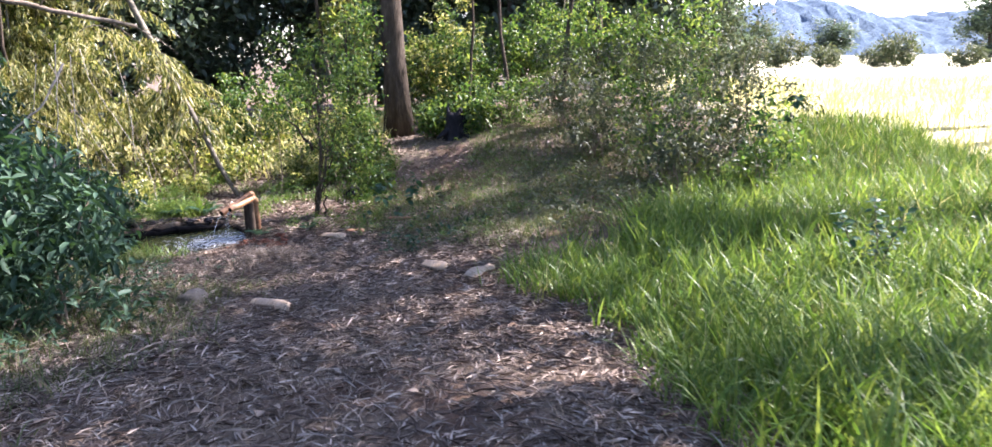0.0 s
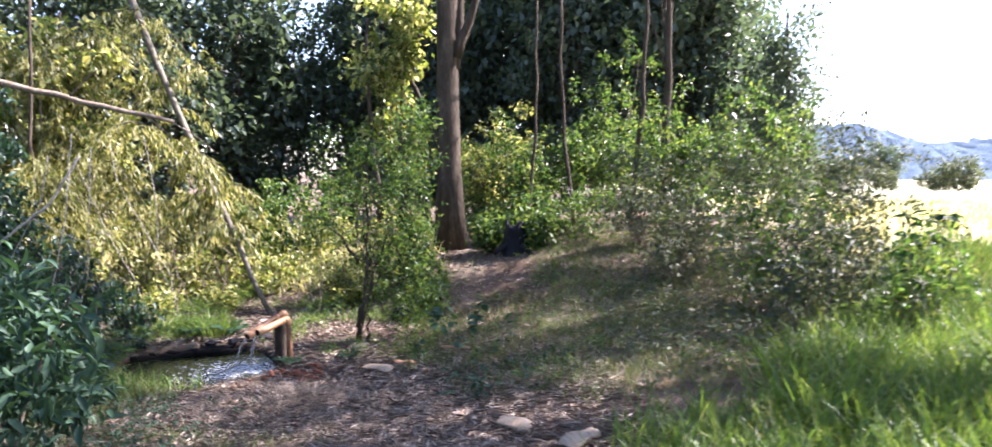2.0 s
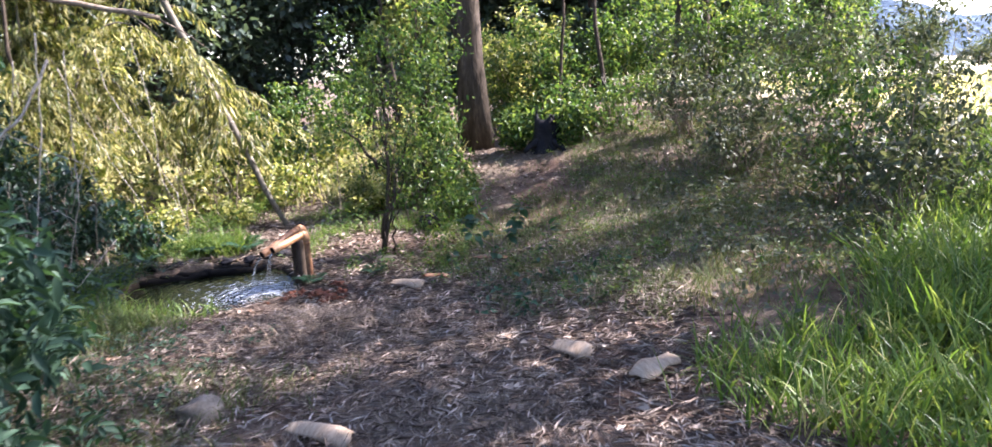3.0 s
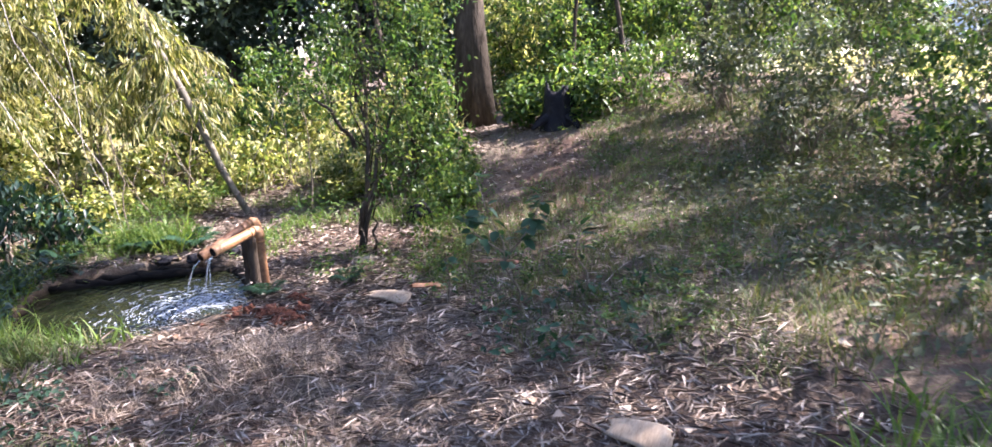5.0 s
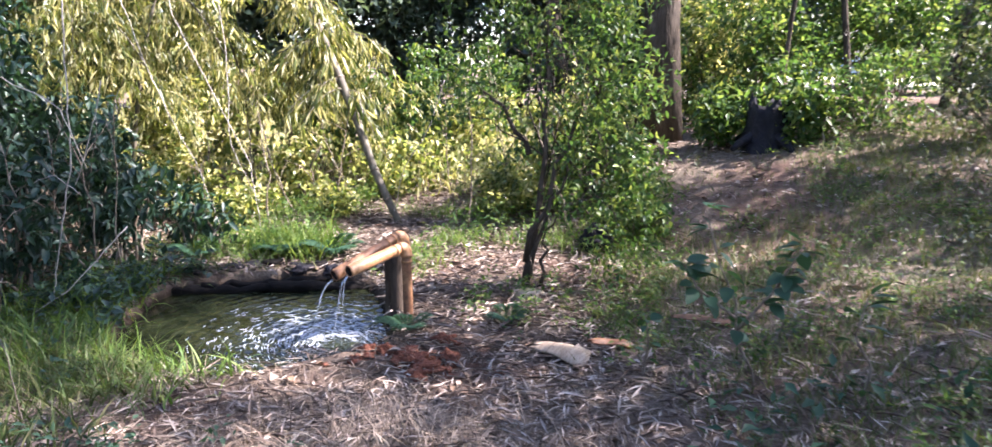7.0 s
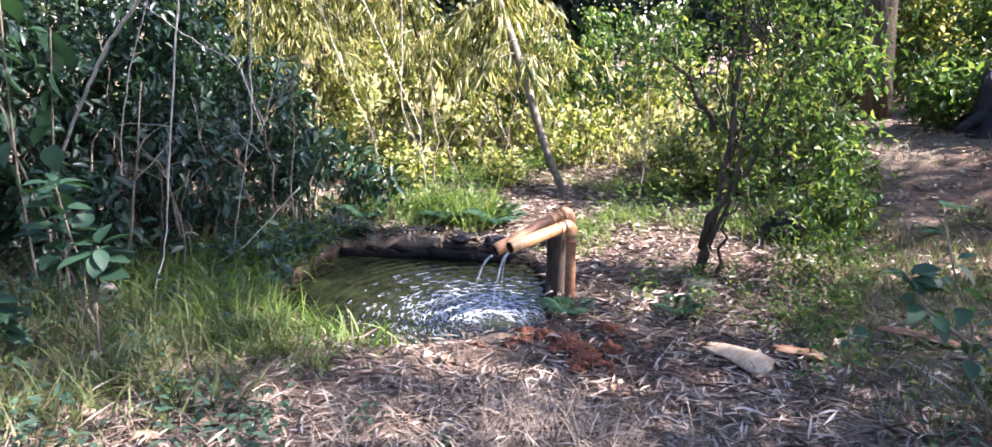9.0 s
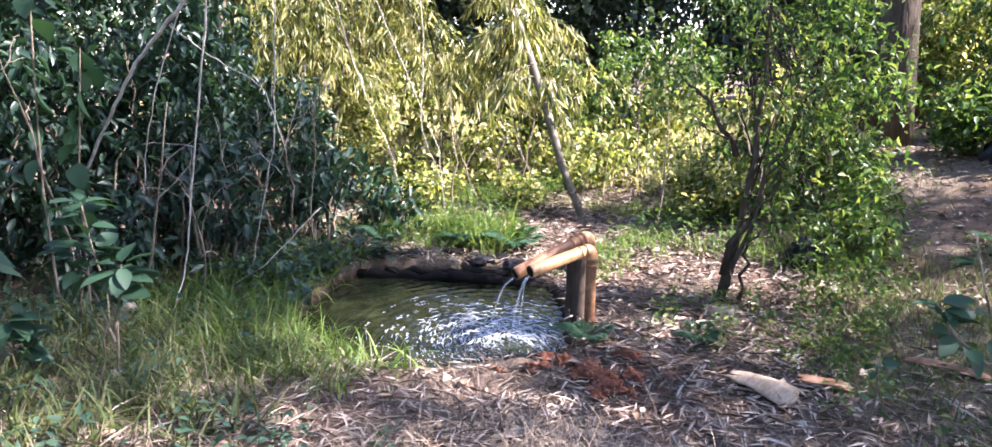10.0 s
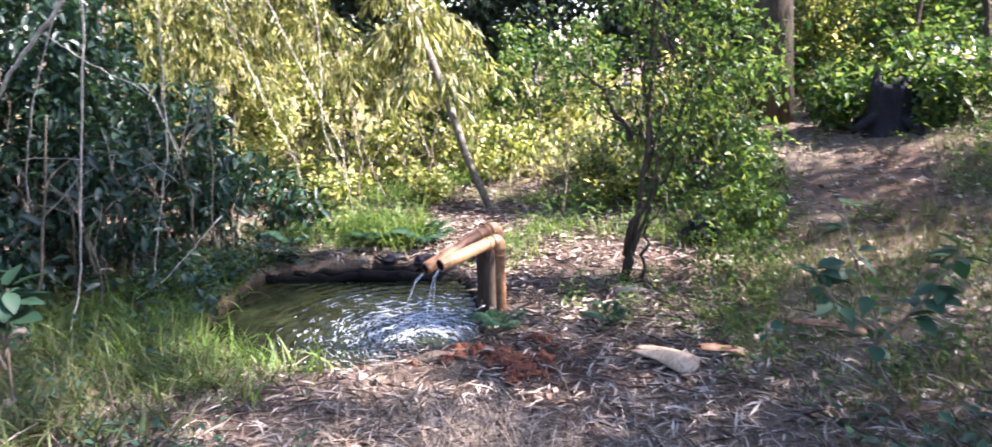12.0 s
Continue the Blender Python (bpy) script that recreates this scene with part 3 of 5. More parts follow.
def bamboo_clump(foot, culms, label):
    """Arching bamboo culms with drooping sprays of narrow leaves."""
    x, y = foot
    z = gz(x, y)
    thing = tagged(new("bamboo_clump"), label, "bamboo", "bamboo behind the pond")
    thing.location = (x, y, z)
    base, way, ln = [], [], []
    for tip, rise in culms:
        b = np.array([rng.normal(0, 0.25), rng.normal(0, 0.25), -0.05])
        t = np.array(tip, float)
        u = np.linspace(0, 1, 16)[:, None]
        ctrl = b + np.array([(t[0] - b[0]) * 0.25, (t[1] - b[1]) * 0.25, rise])
        p = (1 - u) ** 2 * b + 2 * u * (1 - u) * ctrl + u ** 2 * t
        part_mesh("culm", mesh_from("culm", *tube(p, np.linspace(0.024, 0.004, 16), 6), (M_POLE,)), thing, smooth=True)
        for k in range(4, 16):
            for _ in range(5):
                s = p[k] + rng.normal(0, 0.08, 3)
                out = unit(np.array([rng.normal(), rng.normal(), -0.4]))
                reach = rng.uniform(0.2, 0.75)
                for f in np.linspace(0.3, 1.0, 5):
                    q = s + out * reach * f + np.array([0, 0, -0.45 * (f * reach) ** 1.4])
                    m = 7
                    base.append(q + rng.normal(0, 0.03, (m, 3)))
                    way.append(out * 0.35 + rng.normal(0, 0.42, (m, 3)) + np.array([0, 0, -0.95]))
                    ln.append(rng.uniform(0.07, 0.16, m))
    base, way, ln = np.concatenate(base), np.concatenate(way), np.concatenate(ln)
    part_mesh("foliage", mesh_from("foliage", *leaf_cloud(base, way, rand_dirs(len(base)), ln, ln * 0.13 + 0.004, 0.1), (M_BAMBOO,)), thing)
    return thing


bamboo_clump((-7.4, 11.2), [((1.5, 0.2, 1.5), 3.6), ((1.9, 0.6, 2.1), 4.2), ((1.1, -0.3, 1.2), 3.2), ((0.5, -0.7, 1.6), 3.4)], "arching bamboo with drooping yellow-green leaves")
bamboo_clump((-8.6, 12.4), [((1.4, -0.6, 2.0), 4.2), ((-0.6, -1.0, 1.9), 3.8), ((0.6, -1.2, 1.3), 3.4)], "tall bamboo with bright sunlit hanging leaves")
bamboo_clump((-6.9, 13.6), [((1.4, -0.9, 1.0), 2.7), ((2.0, -0.6, 1.2), 2.9), ((-0.5, -1.0, 1.3), 3.0)], "arching bamboo with thin straw-coloured stems")
bamboo_clump((-8.0, 12.2), [((1.6, 0.0, 3.4), 6.2), ((0.6, -0.5, 2.9), 5.6), ((2.2, 0.5, 3.7), 6.6), ((-0.8, -0.6, 3.3), 6.0)], "tall bamboo arching high with golden hanging leaves")

for foot, hgt, lobes in (((-8.1, 12.9), 4.6, [((0, -0.4, 2.6), (1.2, 1.0, 1.0), 46, 34), ((0.8, -0.5, 3.6), (1.0, 0.9, 0.8), 34, 34), ((-0.9, -0.4, 3.7), (1.1, 0.9, 0.9), 36, 34)]),
                         ((-10.4, 12.6), 4.8, [((0, -0.4, 2.4), (1.3, 1.0, 1.2), 46, 34), ((0.5, -0.5, 3.9), (1.3, 1.0, 0.9), 40, 34)]),
                         ((-3.05, 15.3), 4.6, [((0, 0, 2.5), (0.6, 0.6, 0.7), 26, 34), ((-0.2, 0, 3.6), (0.75, 0.7, 0.7), 34, 34), ((0.1, 0, 4.6), (0.7, 0.7, 0.6), 28, 34)])):
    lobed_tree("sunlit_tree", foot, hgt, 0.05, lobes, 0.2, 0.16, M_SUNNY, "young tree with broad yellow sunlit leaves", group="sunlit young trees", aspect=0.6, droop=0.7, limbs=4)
SUNLIT = ((-8.8, 10.9, 1.1, 0.8, 70, 0.15), (-7.2, 12.2, 1.1, 0.75, 80, 0.14), (-5.9, 12.3, 0.7, 0.45, 40, 0.12), (-4.9, 13.3, 0.7, 0.36, 40, 0.12), (-3.6, 12.9, 0.6, 0.36, 36, 0.1),
          (-6.4, 14.8, 1.4, 0.9, 80, 0.16), (-5.6, 16.4, 1.1, 0.6, 60, 0.15), (-2.9, 13.6, 0.55, 0.6, 46, 0.12), (-9.8, 14.8, 1.7, 1.5, 90, 0.17), (-2.7, 12.2, 0.55, 0.5, 50, 0.1), (-5.6, 17.4, 1.6, 1.0, 70, 0.16))
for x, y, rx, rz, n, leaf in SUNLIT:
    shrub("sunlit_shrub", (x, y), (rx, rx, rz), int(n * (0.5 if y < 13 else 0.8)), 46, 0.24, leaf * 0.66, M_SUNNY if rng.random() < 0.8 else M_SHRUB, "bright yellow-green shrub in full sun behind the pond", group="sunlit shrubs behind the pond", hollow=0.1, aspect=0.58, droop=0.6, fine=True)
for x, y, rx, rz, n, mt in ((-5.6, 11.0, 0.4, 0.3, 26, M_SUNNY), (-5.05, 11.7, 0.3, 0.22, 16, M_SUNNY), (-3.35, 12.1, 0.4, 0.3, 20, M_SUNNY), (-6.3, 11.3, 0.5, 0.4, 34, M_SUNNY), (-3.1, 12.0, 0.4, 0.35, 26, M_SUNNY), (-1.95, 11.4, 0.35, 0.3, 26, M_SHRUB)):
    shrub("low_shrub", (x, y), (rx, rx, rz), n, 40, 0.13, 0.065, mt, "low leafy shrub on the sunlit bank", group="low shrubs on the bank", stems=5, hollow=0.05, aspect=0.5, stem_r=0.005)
for x, y, rx, rz, n, mt in ((-0.6, 16.2, 1.0, 1.1, 110, M_SHRUB), (0.8, 16.4, 1.1, 1.2, 110, M_SHRUB), (2.2, 15.6, 1.1, 1.3, 110, M_SHRUB), (-1.3, 17.4, 1.2, 1.5, 110, M_SUNNY), (3.6, 14.6, 1.1, 1.3, 120, M_SHRUB), (1.4, 17.8, 1.4, 2.0, 110, M_SHRUB), (-1.2, 15.5, 0.4, 0.4, 50, M_SHRUB), (-0.35, 13.75, 0.32, 0.3, 26, M_SHRUB), (-1.25, 14.2, 0.35, 0.34, 28, M_SHRUB), (-0.6, 14.4, 0.5, 0.5, 36, M_SHRUB)):
    shrub("undergrowth_shrub", (x, y), (rx, rx * 0.9, rz), n, 30, 0.2, 0.105, mt, "mid-green leafy shrub at the back of the clearing", group="undergrowth behind the clearing", hollow=0.1)
for x, y, r, hgt, n in ((-6.45, 8.85, 0.62, 1.3, 100), (-6.6, 7.6, 0.9, 1.3, 130), (-7.6, 9.4, 1.1, 1.9, 150), (-6.3, 9.9, 0.5, 0.7, 50), (-7.1, 8.2, 0.9, 1.9, 120), (-8.4, 7.6, 1.2, 2.0, 130), (-7.2, 10.4, 0.6, 1.0, 50), (-5.75, 8.7, 0.45, 0.55, 24), (-5.6, 9.6, 0.36, 0.5, 18), (-5.95, 7.9, 0.5, 0.5, 26), (-5.5, 10.2, 0.3, 0.4, 12)):
    shrub("thicket_shrub", (x, y), (r, r, hgt), int(n * 0.95), 34, 0.19, 0.095, M_THICKET, "dark green dense shrub beside the pond", group="dark thicket beside the pond", hollow=0.1, aspect=0.42, droop=0.6, fine=True)
for x, y, r, hgt, n in ((-3.2, 4.9, 0.7, 0.72, 80), (-3.9, 5.7, 0.7, 0.8, 80), (-3.75, 4.1, 0.7, 0.75, 70)):
    shrub("broadleaf_bush", (x, y), (r, r, hgt), n, 26, 0.19, 0.1, M_DARK, "dark blue-green bush beside the path", group="bushes beside the path", aspect=0.36, hollow=0.1, fine=True)
for x, y, r, hgt, n in ((1.5, 11.2, 0.9, 0.75, 80), (2.3, 9.9, 0.85, 0.85, 100), (3.3, 10.4, 0.9, 1.0, 100), (2.7, 12.4, 1.1, 1.1, 110), (1.3, 13.2, 0.9, 0.8, 80), (2.2, 8.6, 0.65, 0.7, 70), (0.3, 14.0, 0.7, 0.5, 60), (4.2, 12.6, 1.0, 1.2, 100), (3.1, 8.4, 0.6, 0.6, 50)):
    w = shrub("weedy_shrub", (x, y), (r, r, hgt), int(n * 0.72), 36, 0.2, 0.075, M_WEED if rng.random() < 0.75 else M_SHRUB, "grey-green weedy shrub with pale seed heads", group="weedy shrubs along the clearing", hollow=0.05, stems=12, stem_r=0.008)
    cs = clumps_in((0, 0, hgt * 1.05), (r, r, hgt * 0.95), 13, 0.7)
    cs = cs[cs[:, 2] > 0.2]
    b = np.repeat(cs, 12, 0) + rng.normal(0, 0.02, (len(cs) * 12, 3))
    seeds = part_mesh("seed_head", mesh_from("seed_head", *leaf_cloud(b, rand_dirs(len(b)) + np.array([0, 0, 0.6]), rand_dirs(len(b)), 0.035, 0.012), (M_SEED,)), w, "pale fluffy seed heads")
    tagged(seeds, kind="stuff")

# ---- woodland and the far side of the meadow ----
wood = []
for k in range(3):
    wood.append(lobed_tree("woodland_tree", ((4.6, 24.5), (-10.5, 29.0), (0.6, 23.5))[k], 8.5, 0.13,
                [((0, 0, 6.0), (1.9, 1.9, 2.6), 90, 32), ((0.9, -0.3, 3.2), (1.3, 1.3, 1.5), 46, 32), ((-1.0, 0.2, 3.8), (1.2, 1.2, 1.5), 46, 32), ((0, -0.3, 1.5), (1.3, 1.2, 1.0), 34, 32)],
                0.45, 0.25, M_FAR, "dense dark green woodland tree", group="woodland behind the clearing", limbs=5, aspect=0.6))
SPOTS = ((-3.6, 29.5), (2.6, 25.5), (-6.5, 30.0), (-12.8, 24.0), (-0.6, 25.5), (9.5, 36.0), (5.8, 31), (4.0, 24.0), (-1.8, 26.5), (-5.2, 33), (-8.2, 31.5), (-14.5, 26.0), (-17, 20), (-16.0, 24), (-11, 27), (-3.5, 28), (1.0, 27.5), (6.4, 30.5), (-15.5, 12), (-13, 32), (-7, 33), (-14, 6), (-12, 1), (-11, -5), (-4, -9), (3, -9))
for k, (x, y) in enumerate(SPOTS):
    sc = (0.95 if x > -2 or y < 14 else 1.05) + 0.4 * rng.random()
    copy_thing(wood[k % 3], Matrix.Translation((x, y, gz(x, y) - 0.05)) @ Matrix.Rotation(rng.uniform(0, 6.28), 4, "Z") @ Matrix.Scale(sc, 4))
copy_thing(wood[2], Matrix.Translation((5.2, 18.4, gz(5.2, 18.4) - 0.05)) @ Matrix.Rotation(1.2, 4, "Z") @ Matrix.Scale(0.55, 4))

# tall trees added on the sunny side, whose unseen crowns throw the dappled shade
for foot, c, r, n in (((6.2, 4.1), (-1.95, 0.83, 6.0), (2.5, 2.1, 1.1), 110),
                      ((8.6, 7.2), (-4.68, 0.83, 6.2), (2.6, 1.9, 1.1), 110),
                      ((5.4, 0.9), (-2.03, 0.83, 5.8), (2.5, 2.0, 1.2), 100),
                      ((10.8, 9.9), (-5.6, 0.83, 6.4), (1.9, 1.5, 1.0), 30),
                      ((11.4, 10.7), (-8.43, 0.79, 9.8), (2.0, 1.4, 1.1), 64),
                      ((12.9, 12.6), (-6.93, 0.82, 6.6), (1.9, 1.5, 1.0), 26),
                      ((6.5, -2.4), (-1.95, 0.83, 6.0), (2.5, 2.2, 1.2), 80),
                      ((9.1, 7.8), (-7.13, 0.81, 8.2), (2.0, 1.6, 1.0), 80),
                      ((10.7, 9.8), (-6.93, 0.82, 6.6), (2.3, 1.5, 1.0), 46),
                      ((12.2, 11.7), (-7.84, 0.77, 6.7), (1.8, 1.2, 0.9), 22),
                      ((12.0, 11.5), (-9.76, 0.79, 9.2), (2.2, 1.5, 1.0), 44),
                      ((13.8, 13.7), (-9.53, 0.82, 6.6), (2.0, 1.2, 0.9), 60),
                      ((7.3, 5.6), (-3.7, 0.83, 6.4), (1.6, 1.2, 0.8), 28),
                      ((2.4, 17.9), (0.03, -0.03, 6.9), (1.7, 0.9, 0.9), 60), ((6.5, 4.0), (-3.5, 1.1, 6.0), (1.8, 1.5, 0.9), 56), ((9.4, 7.8), (-2.9, 0.8, 6.0), (1.2, 1.0, 0.8), 32)):
    lobed_tree("added_shade_tree", foot, c[2], 0.12, [(c, r, n, 40)], 0.36, 0.17, M_CANOPY, "tall thin tree added so its unseen high crown shades the path", group="shade trees", limbs=12, lean=(c[0] * 0.75, c[1] * 0.75))

for k in range(26):
    x = 12 + k * 2.6 + rng.normal(0, 0.6)
    y = 58 - 0.35 * x + rng.normal(0, 1.2)
    if k < 3:
        hedge = shrub("hedge_bush", (x, y), (1.5, 1.3, 0.9), 60, 34, 0.4, 0.22, M_WEED, "low pale bush along the far edge of the meadow", group="bushes across the meadow", stems=4)
        keep_hedge = hedge
    else:
        copy_thing(keep_hedge, Matrix.Translation((x, y, gz(x, y))) @ Matrix.Rotation(k * 1.3, 4, "Z") @ Matrix.Scale(0.7 + 0.7 * rng.random(), 4))
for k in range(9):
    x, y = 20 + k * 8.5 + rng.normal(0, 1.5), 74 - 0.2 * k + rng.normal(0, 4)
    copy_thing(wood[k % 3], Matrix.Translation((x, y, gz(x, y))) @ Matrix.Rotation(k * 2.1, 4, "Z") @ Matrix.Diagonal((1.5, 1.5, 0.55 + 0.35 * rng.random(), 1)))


def far_hill():
    """A wooded ridge beyond the meadow, with haze put into its blue colour."""
    n = 260
    xs = np.linspace(-40, 330, n)
    top = 17 + 5 * np.sin(xs * 0.021) + 2.2 * np.sin(xs * 0.11 + 1) + rng.normal(0, 0.7, n)
    rows = []
    for u in np.linspace(0, 1, 10):
        rows.append(np.stack([xs, 230 + 60 * u + rng.normal(0, 1.5, n), top * math.sin(u * math.pi / 2) + rng.normal(0, 0.5, n) - 1], 1))
    i = np.arange(10 * n).reshape(10, n)
    a, b, c, d = i[:-1, :-1].ravel(), i[:-1, 1:].ravel(), i[1:, 1:].ravel(), i[1:, :-1].ravel()
    # blue tones paint haze over the ridge
    m = rough_mat("far_woods_haze", [(0.055, 0.085, 0.12), (0.08, 0.115, 0.155), (0.11, 0.15, 0.195)], 0.12, 0.95, 0.05, 0.6, 1.0, None, 0.6)
    tagged(part_mesh("backdrop", mesh_from("backdrop", np.concatenate(rows), np.concatenate([np.stack([a, b, c], 1), np.stack([a, c, d], 1)]), (m,)), None, "", True), "wooded ridge beyond the meadow with haze painted in blue", "backdrop", kind="structure")


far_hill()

# ---- saplings, vines and boughs ----
def leaf_shape(name, length, width, rounded=False):
    """One broad leaf, folded along its rib and bent down to the tip, lying along +y."""
    us = (0.0, 0.12, 0.3, 0.5, 0.7, 0.88, 1.0)
    ws = (0.02, 0.6, 0.98, 1.0, 0.78, 0.4, 0.02) if rounded else (0.02, 0.4, 0.8, 1.0, 0.86, 0.45, 0.02)
    v, t = [], []
    for u, w in zip(us, ws):
        zc = -0.22 * length * u * u
        for s in (-1, 0, 1):
            v.append((s * w * width / 2, u * length, zc + abs(s) * w * width * 0.12))
    for k in range(6):
        for s in (0, 1):
            a = 3 * k + s
            t += [(a, a + 1, a + 4), (a, a + 4, a + 3)]
    return mesh_from(name, v, t, (M_BROAD,))


LEAF_LONG, LEAF_ROUND = leaf_shape("leaf", 0.12, 0.07, True), leaf_shape("leaf", 0.15, 0.14, True)
for me in (LEAF_LONG, LEAF_ROUND):
    me.polygons.foreach_set("use_smooth", np.ones(len(me.polygons), dtype=bool))


def sapling(name, foot, stems, leaf_mesh, label, group="", per=5, scale=(0.7, 1.2), category="sapling", hang=0.0):
    """Thin stems, given as lists of points above the foot, with broad leaves, each its own."""
    x, y = foot
    thing = tagged(new(name), label, category, group)
    thing.location = (x, y, gz(x, y) - 0.02)
    for pts, start in stems:
        pts = np.array(pts, float)
        u = np.linspace(0, len(pts) - 1, 14)
        p = np.stack([np.interp(u, np.arange(len(pts)), pts[:, k]) for k in range(3)], 1)
        stem = part_mesh("stem", mesh_from("stem", *tube(p, np.linspace(0.008, 0.003, 14), 6), (M_TWIG,)), thing, smooth=True)
        for k in range(start, 14):
            for j in range(per if k > 11 else max(1, per - 2)):
                az, el = rng.uniform(0, 2 * math.pi), rng.normal(0.15 - hang, 0.35)
                m = Matrix.Translation(p[k]) @ Matrix.Rotation(az, 4, "Z") @ Matrix.Rotation(el, 4, "X") @ Matrix.Rotation(rng.normal(0, 0.4), 4, "Y") @ Matrix.Translation((0, 0.02, 0)) @ Matrix.Scale(rng.uniform(*scale), 4)
                lf = new("leaf", leaf_mesh)
                lf.parent = stem
                lf.matrix_local = m
    return thing


sapling("broadleaf_sapling", (-4.62, 7.25), [([(0, 0, 0), (0.0, 0.02, 0.3), (-0.1, 0, 0.6), (-0.16, 0, 0.82)], 6), ([(0, 0, 0.25), (0.06, 0, 0.4), (0.1, 0, 0.58)], 7), ([(0, 0, 0.2), (-0.15, 0, 0.45), (-0.25, 0, 0.6)], 8)], LEAF_LONG, "young tree with blue-green oval leaves", "saplings beside the pond", 5, (0.7, 1.25))
sapling("broadleaf_sapling", (-5.0, 7.0), [([(0, 0, 0), (0.02, 0, 0.15), (-0.04, 0, 0.3)], 7)], LEAF_LONG, "low sapling with large dull green leaves", "saplings beside the pond", 4, (0.9, 1.4))
sapling("broadleaf_sapling", (-1.13, 8.55), [([(0, 0, 0), (0.0, 0, 0.1), (-0.1, 0, 0.26), (-0.1, 0.02, 0.42), (-0.2, 0, 0.62), (-0.27, 0.05, 0.86)], 5), ([(-0.1, 0, 0.3), (0.06, 0.05, 0.5), (0.16, 0.05, 0.72)], 4), ([(-0.1, 0, 0.36), (-0.28, -0.05, 0.5), (-0.36, -0.05, 0.62)], 5)], LEAF_LONG, "sparse sapling with blue-green leaves on the lawn", "saplings on the lawn", 4, (0.5, 1.0))
sapling("broadleaf_sapling", (-0.72, 8.35), [([(0, 0, 0), (0.03, 0, 0.2), (-0.05, 0, 0.32), (-0.02, 0, 0.5)], 8)], LEAF_LONG, "thin dark-stemmed sapling with few leaves", "saplings on the lawn", 2, (0.6, 1.1))
sapling("broadleaf_sapling", (-1.65, 8.75), [([(0, 0, 0), (0.02, 0.02, 0.2), (0.0, 0, 0.36)], 4)], LEAF_LONG, "small green seedling among the dead leaves", "saplings on the lawn", 3, (0.4, 0.7))
sapling("roadside_sapling", (3.35, 9.0), [([(0, 0, 0), (0.02, 0, 0.6), (-0.04, 0, 1.2)], 5), ([(0, 0, 0.6), (0.2, 0, 0.95), (0.35, 0, 1.2)], 6)], LEAF_LONG, "slim yellow-green sapling at the edge of the meadow", "saplings at the meadow", 5, (0.8, 1.4))
sapling("roadside_sapling", (2.9, 5.4), [([(0, 0, 0), (0.04, 0, 0.35), (-0.02, 0, 0.7)], 3), ([(0, 0, 0), (-0.25, 0.05, 0.6)], 4), ([(0, 0, 0), (0.25, 0.05, 0.6)], 4)], LEAF_LONG, "dark leafy weed standing in the tall grass", "saplings at the meadow", 6, (0.4, 0.7))
sapling("round_leaf_vine", (-5.72, 7.55), [([(0.1, 0, 0), (0.05, 0, 0.8), (0.12, 0, 1.6), (0.1, 0.05, 2.2)], 4), ([(0.3, 0.05, 0), (0.42, 0, 0.9), (0.5, 0.02, 1.5)], 5)], LEAF_ROUND, "climbing vine with large round green leaves", category="vine", per=2, scale=(0.7, 1.05), hang=1.2)


def vine(points, r, label="pale dry vine hanging from the thicket", sides=6):
    pts = np.array(points, float)
    u = np.linspace(0, len(pts) - 1, 5 * len(pts))
    p = np.stack([np.interp(u, np.arange(len(pts)), pts[:, k]) for k in range(3)], 1) + rng.normal(0, 0.0035, (len(u), 3))
    ob = part_mesh("hanging_vine", mesh_from("hanging_vine", *tube(p, 0.62 * r * np.linspace(1.15, 0.8, len(u)), sides), (M_VINE,)), None, "", True)
    return tagged(ob, label, "vine", "dry vines beside the pond")


vine([(-4.75, 8.1, 1.5), (-4.99, 8.0, 1.05), (-5.44, 8.0, 0.72), (-5.79, 8.0, 0.34), (-6.1, 8.0, -0.04)], 0.018, "thick pale dead branch hanging slanted over the thicket")
vine([(-5.05, 8.1, 1.5), (-5.15, 8.1, 1.03), (-5.39, 8.1, 0.65), (-5.57, 8.1, 0.2), (-5.63, 8.1, -0.15)], 0.006)
vine([(-4.95, 8.6, 1.6), (-4.98, 8.6, 1.1), (-5.01, 8.6, 0.66), (-5.02, 8.6, 0.28), (-5.23, 8.6, -0.39), (-5.3, 8.6, -0.75)], 0.007)
vine([(-5.27, 8.1, 0.93), (-4.93, 8.1, 0.77), (-4.6, 8.15, 0.63), (-4.5, 8.2, 0.3)], 0.005)
vine([(-6.12, 8.4, 0.0), (-6.1, 8.4, 0.16), (-5.91, 8.4, 0.2), (-5.53, 8.4, 0.21)], 0.005)
vine([(-6.1, 8.8, -0.15), (-5.68, 8.8, 0.03), (-5.45, 8.85, 0.13), (-5.3, 8.9, 0.0)], 0.005)
vine([(-4.75, 8.0, 1.7), (-4.84, 8.0, 0.9), (-5.01, 8.0, 0.16), (-5.12, 8.0, -0.39), (-5.16, 7.9, -0.72)], 0.008, "thin upright dead stem beside the thicket")
vine([(-4.86, 8.8, -0.16), (-5.1, 8.6, -0.5), (-5.35, 8.4, -0.72)], 0.006, "dry stick leaning at the pond edge")
vine([(-5.14, 9.0, 0.73), (-5.4, 9.0, 0.08), (-5.61, 9.0, -0.16), (-5.7, 9.0, -0.6)], 0.005)
vine([(-5.95, 10.6, 1.7), (-5.81, 10.5, 1.24), (-5.47, 10.5, 0.62), (-5.13, 10.5, 0.0), (-5.05, 10.5, -0.6)], 0.006)
vine([(-5.5, 10.6, 1.8), (-5.3, 10.5, 1.0), (-5.25, 10.4, 0.2), (-5.0, 10.4, -0.3)], 0.005)
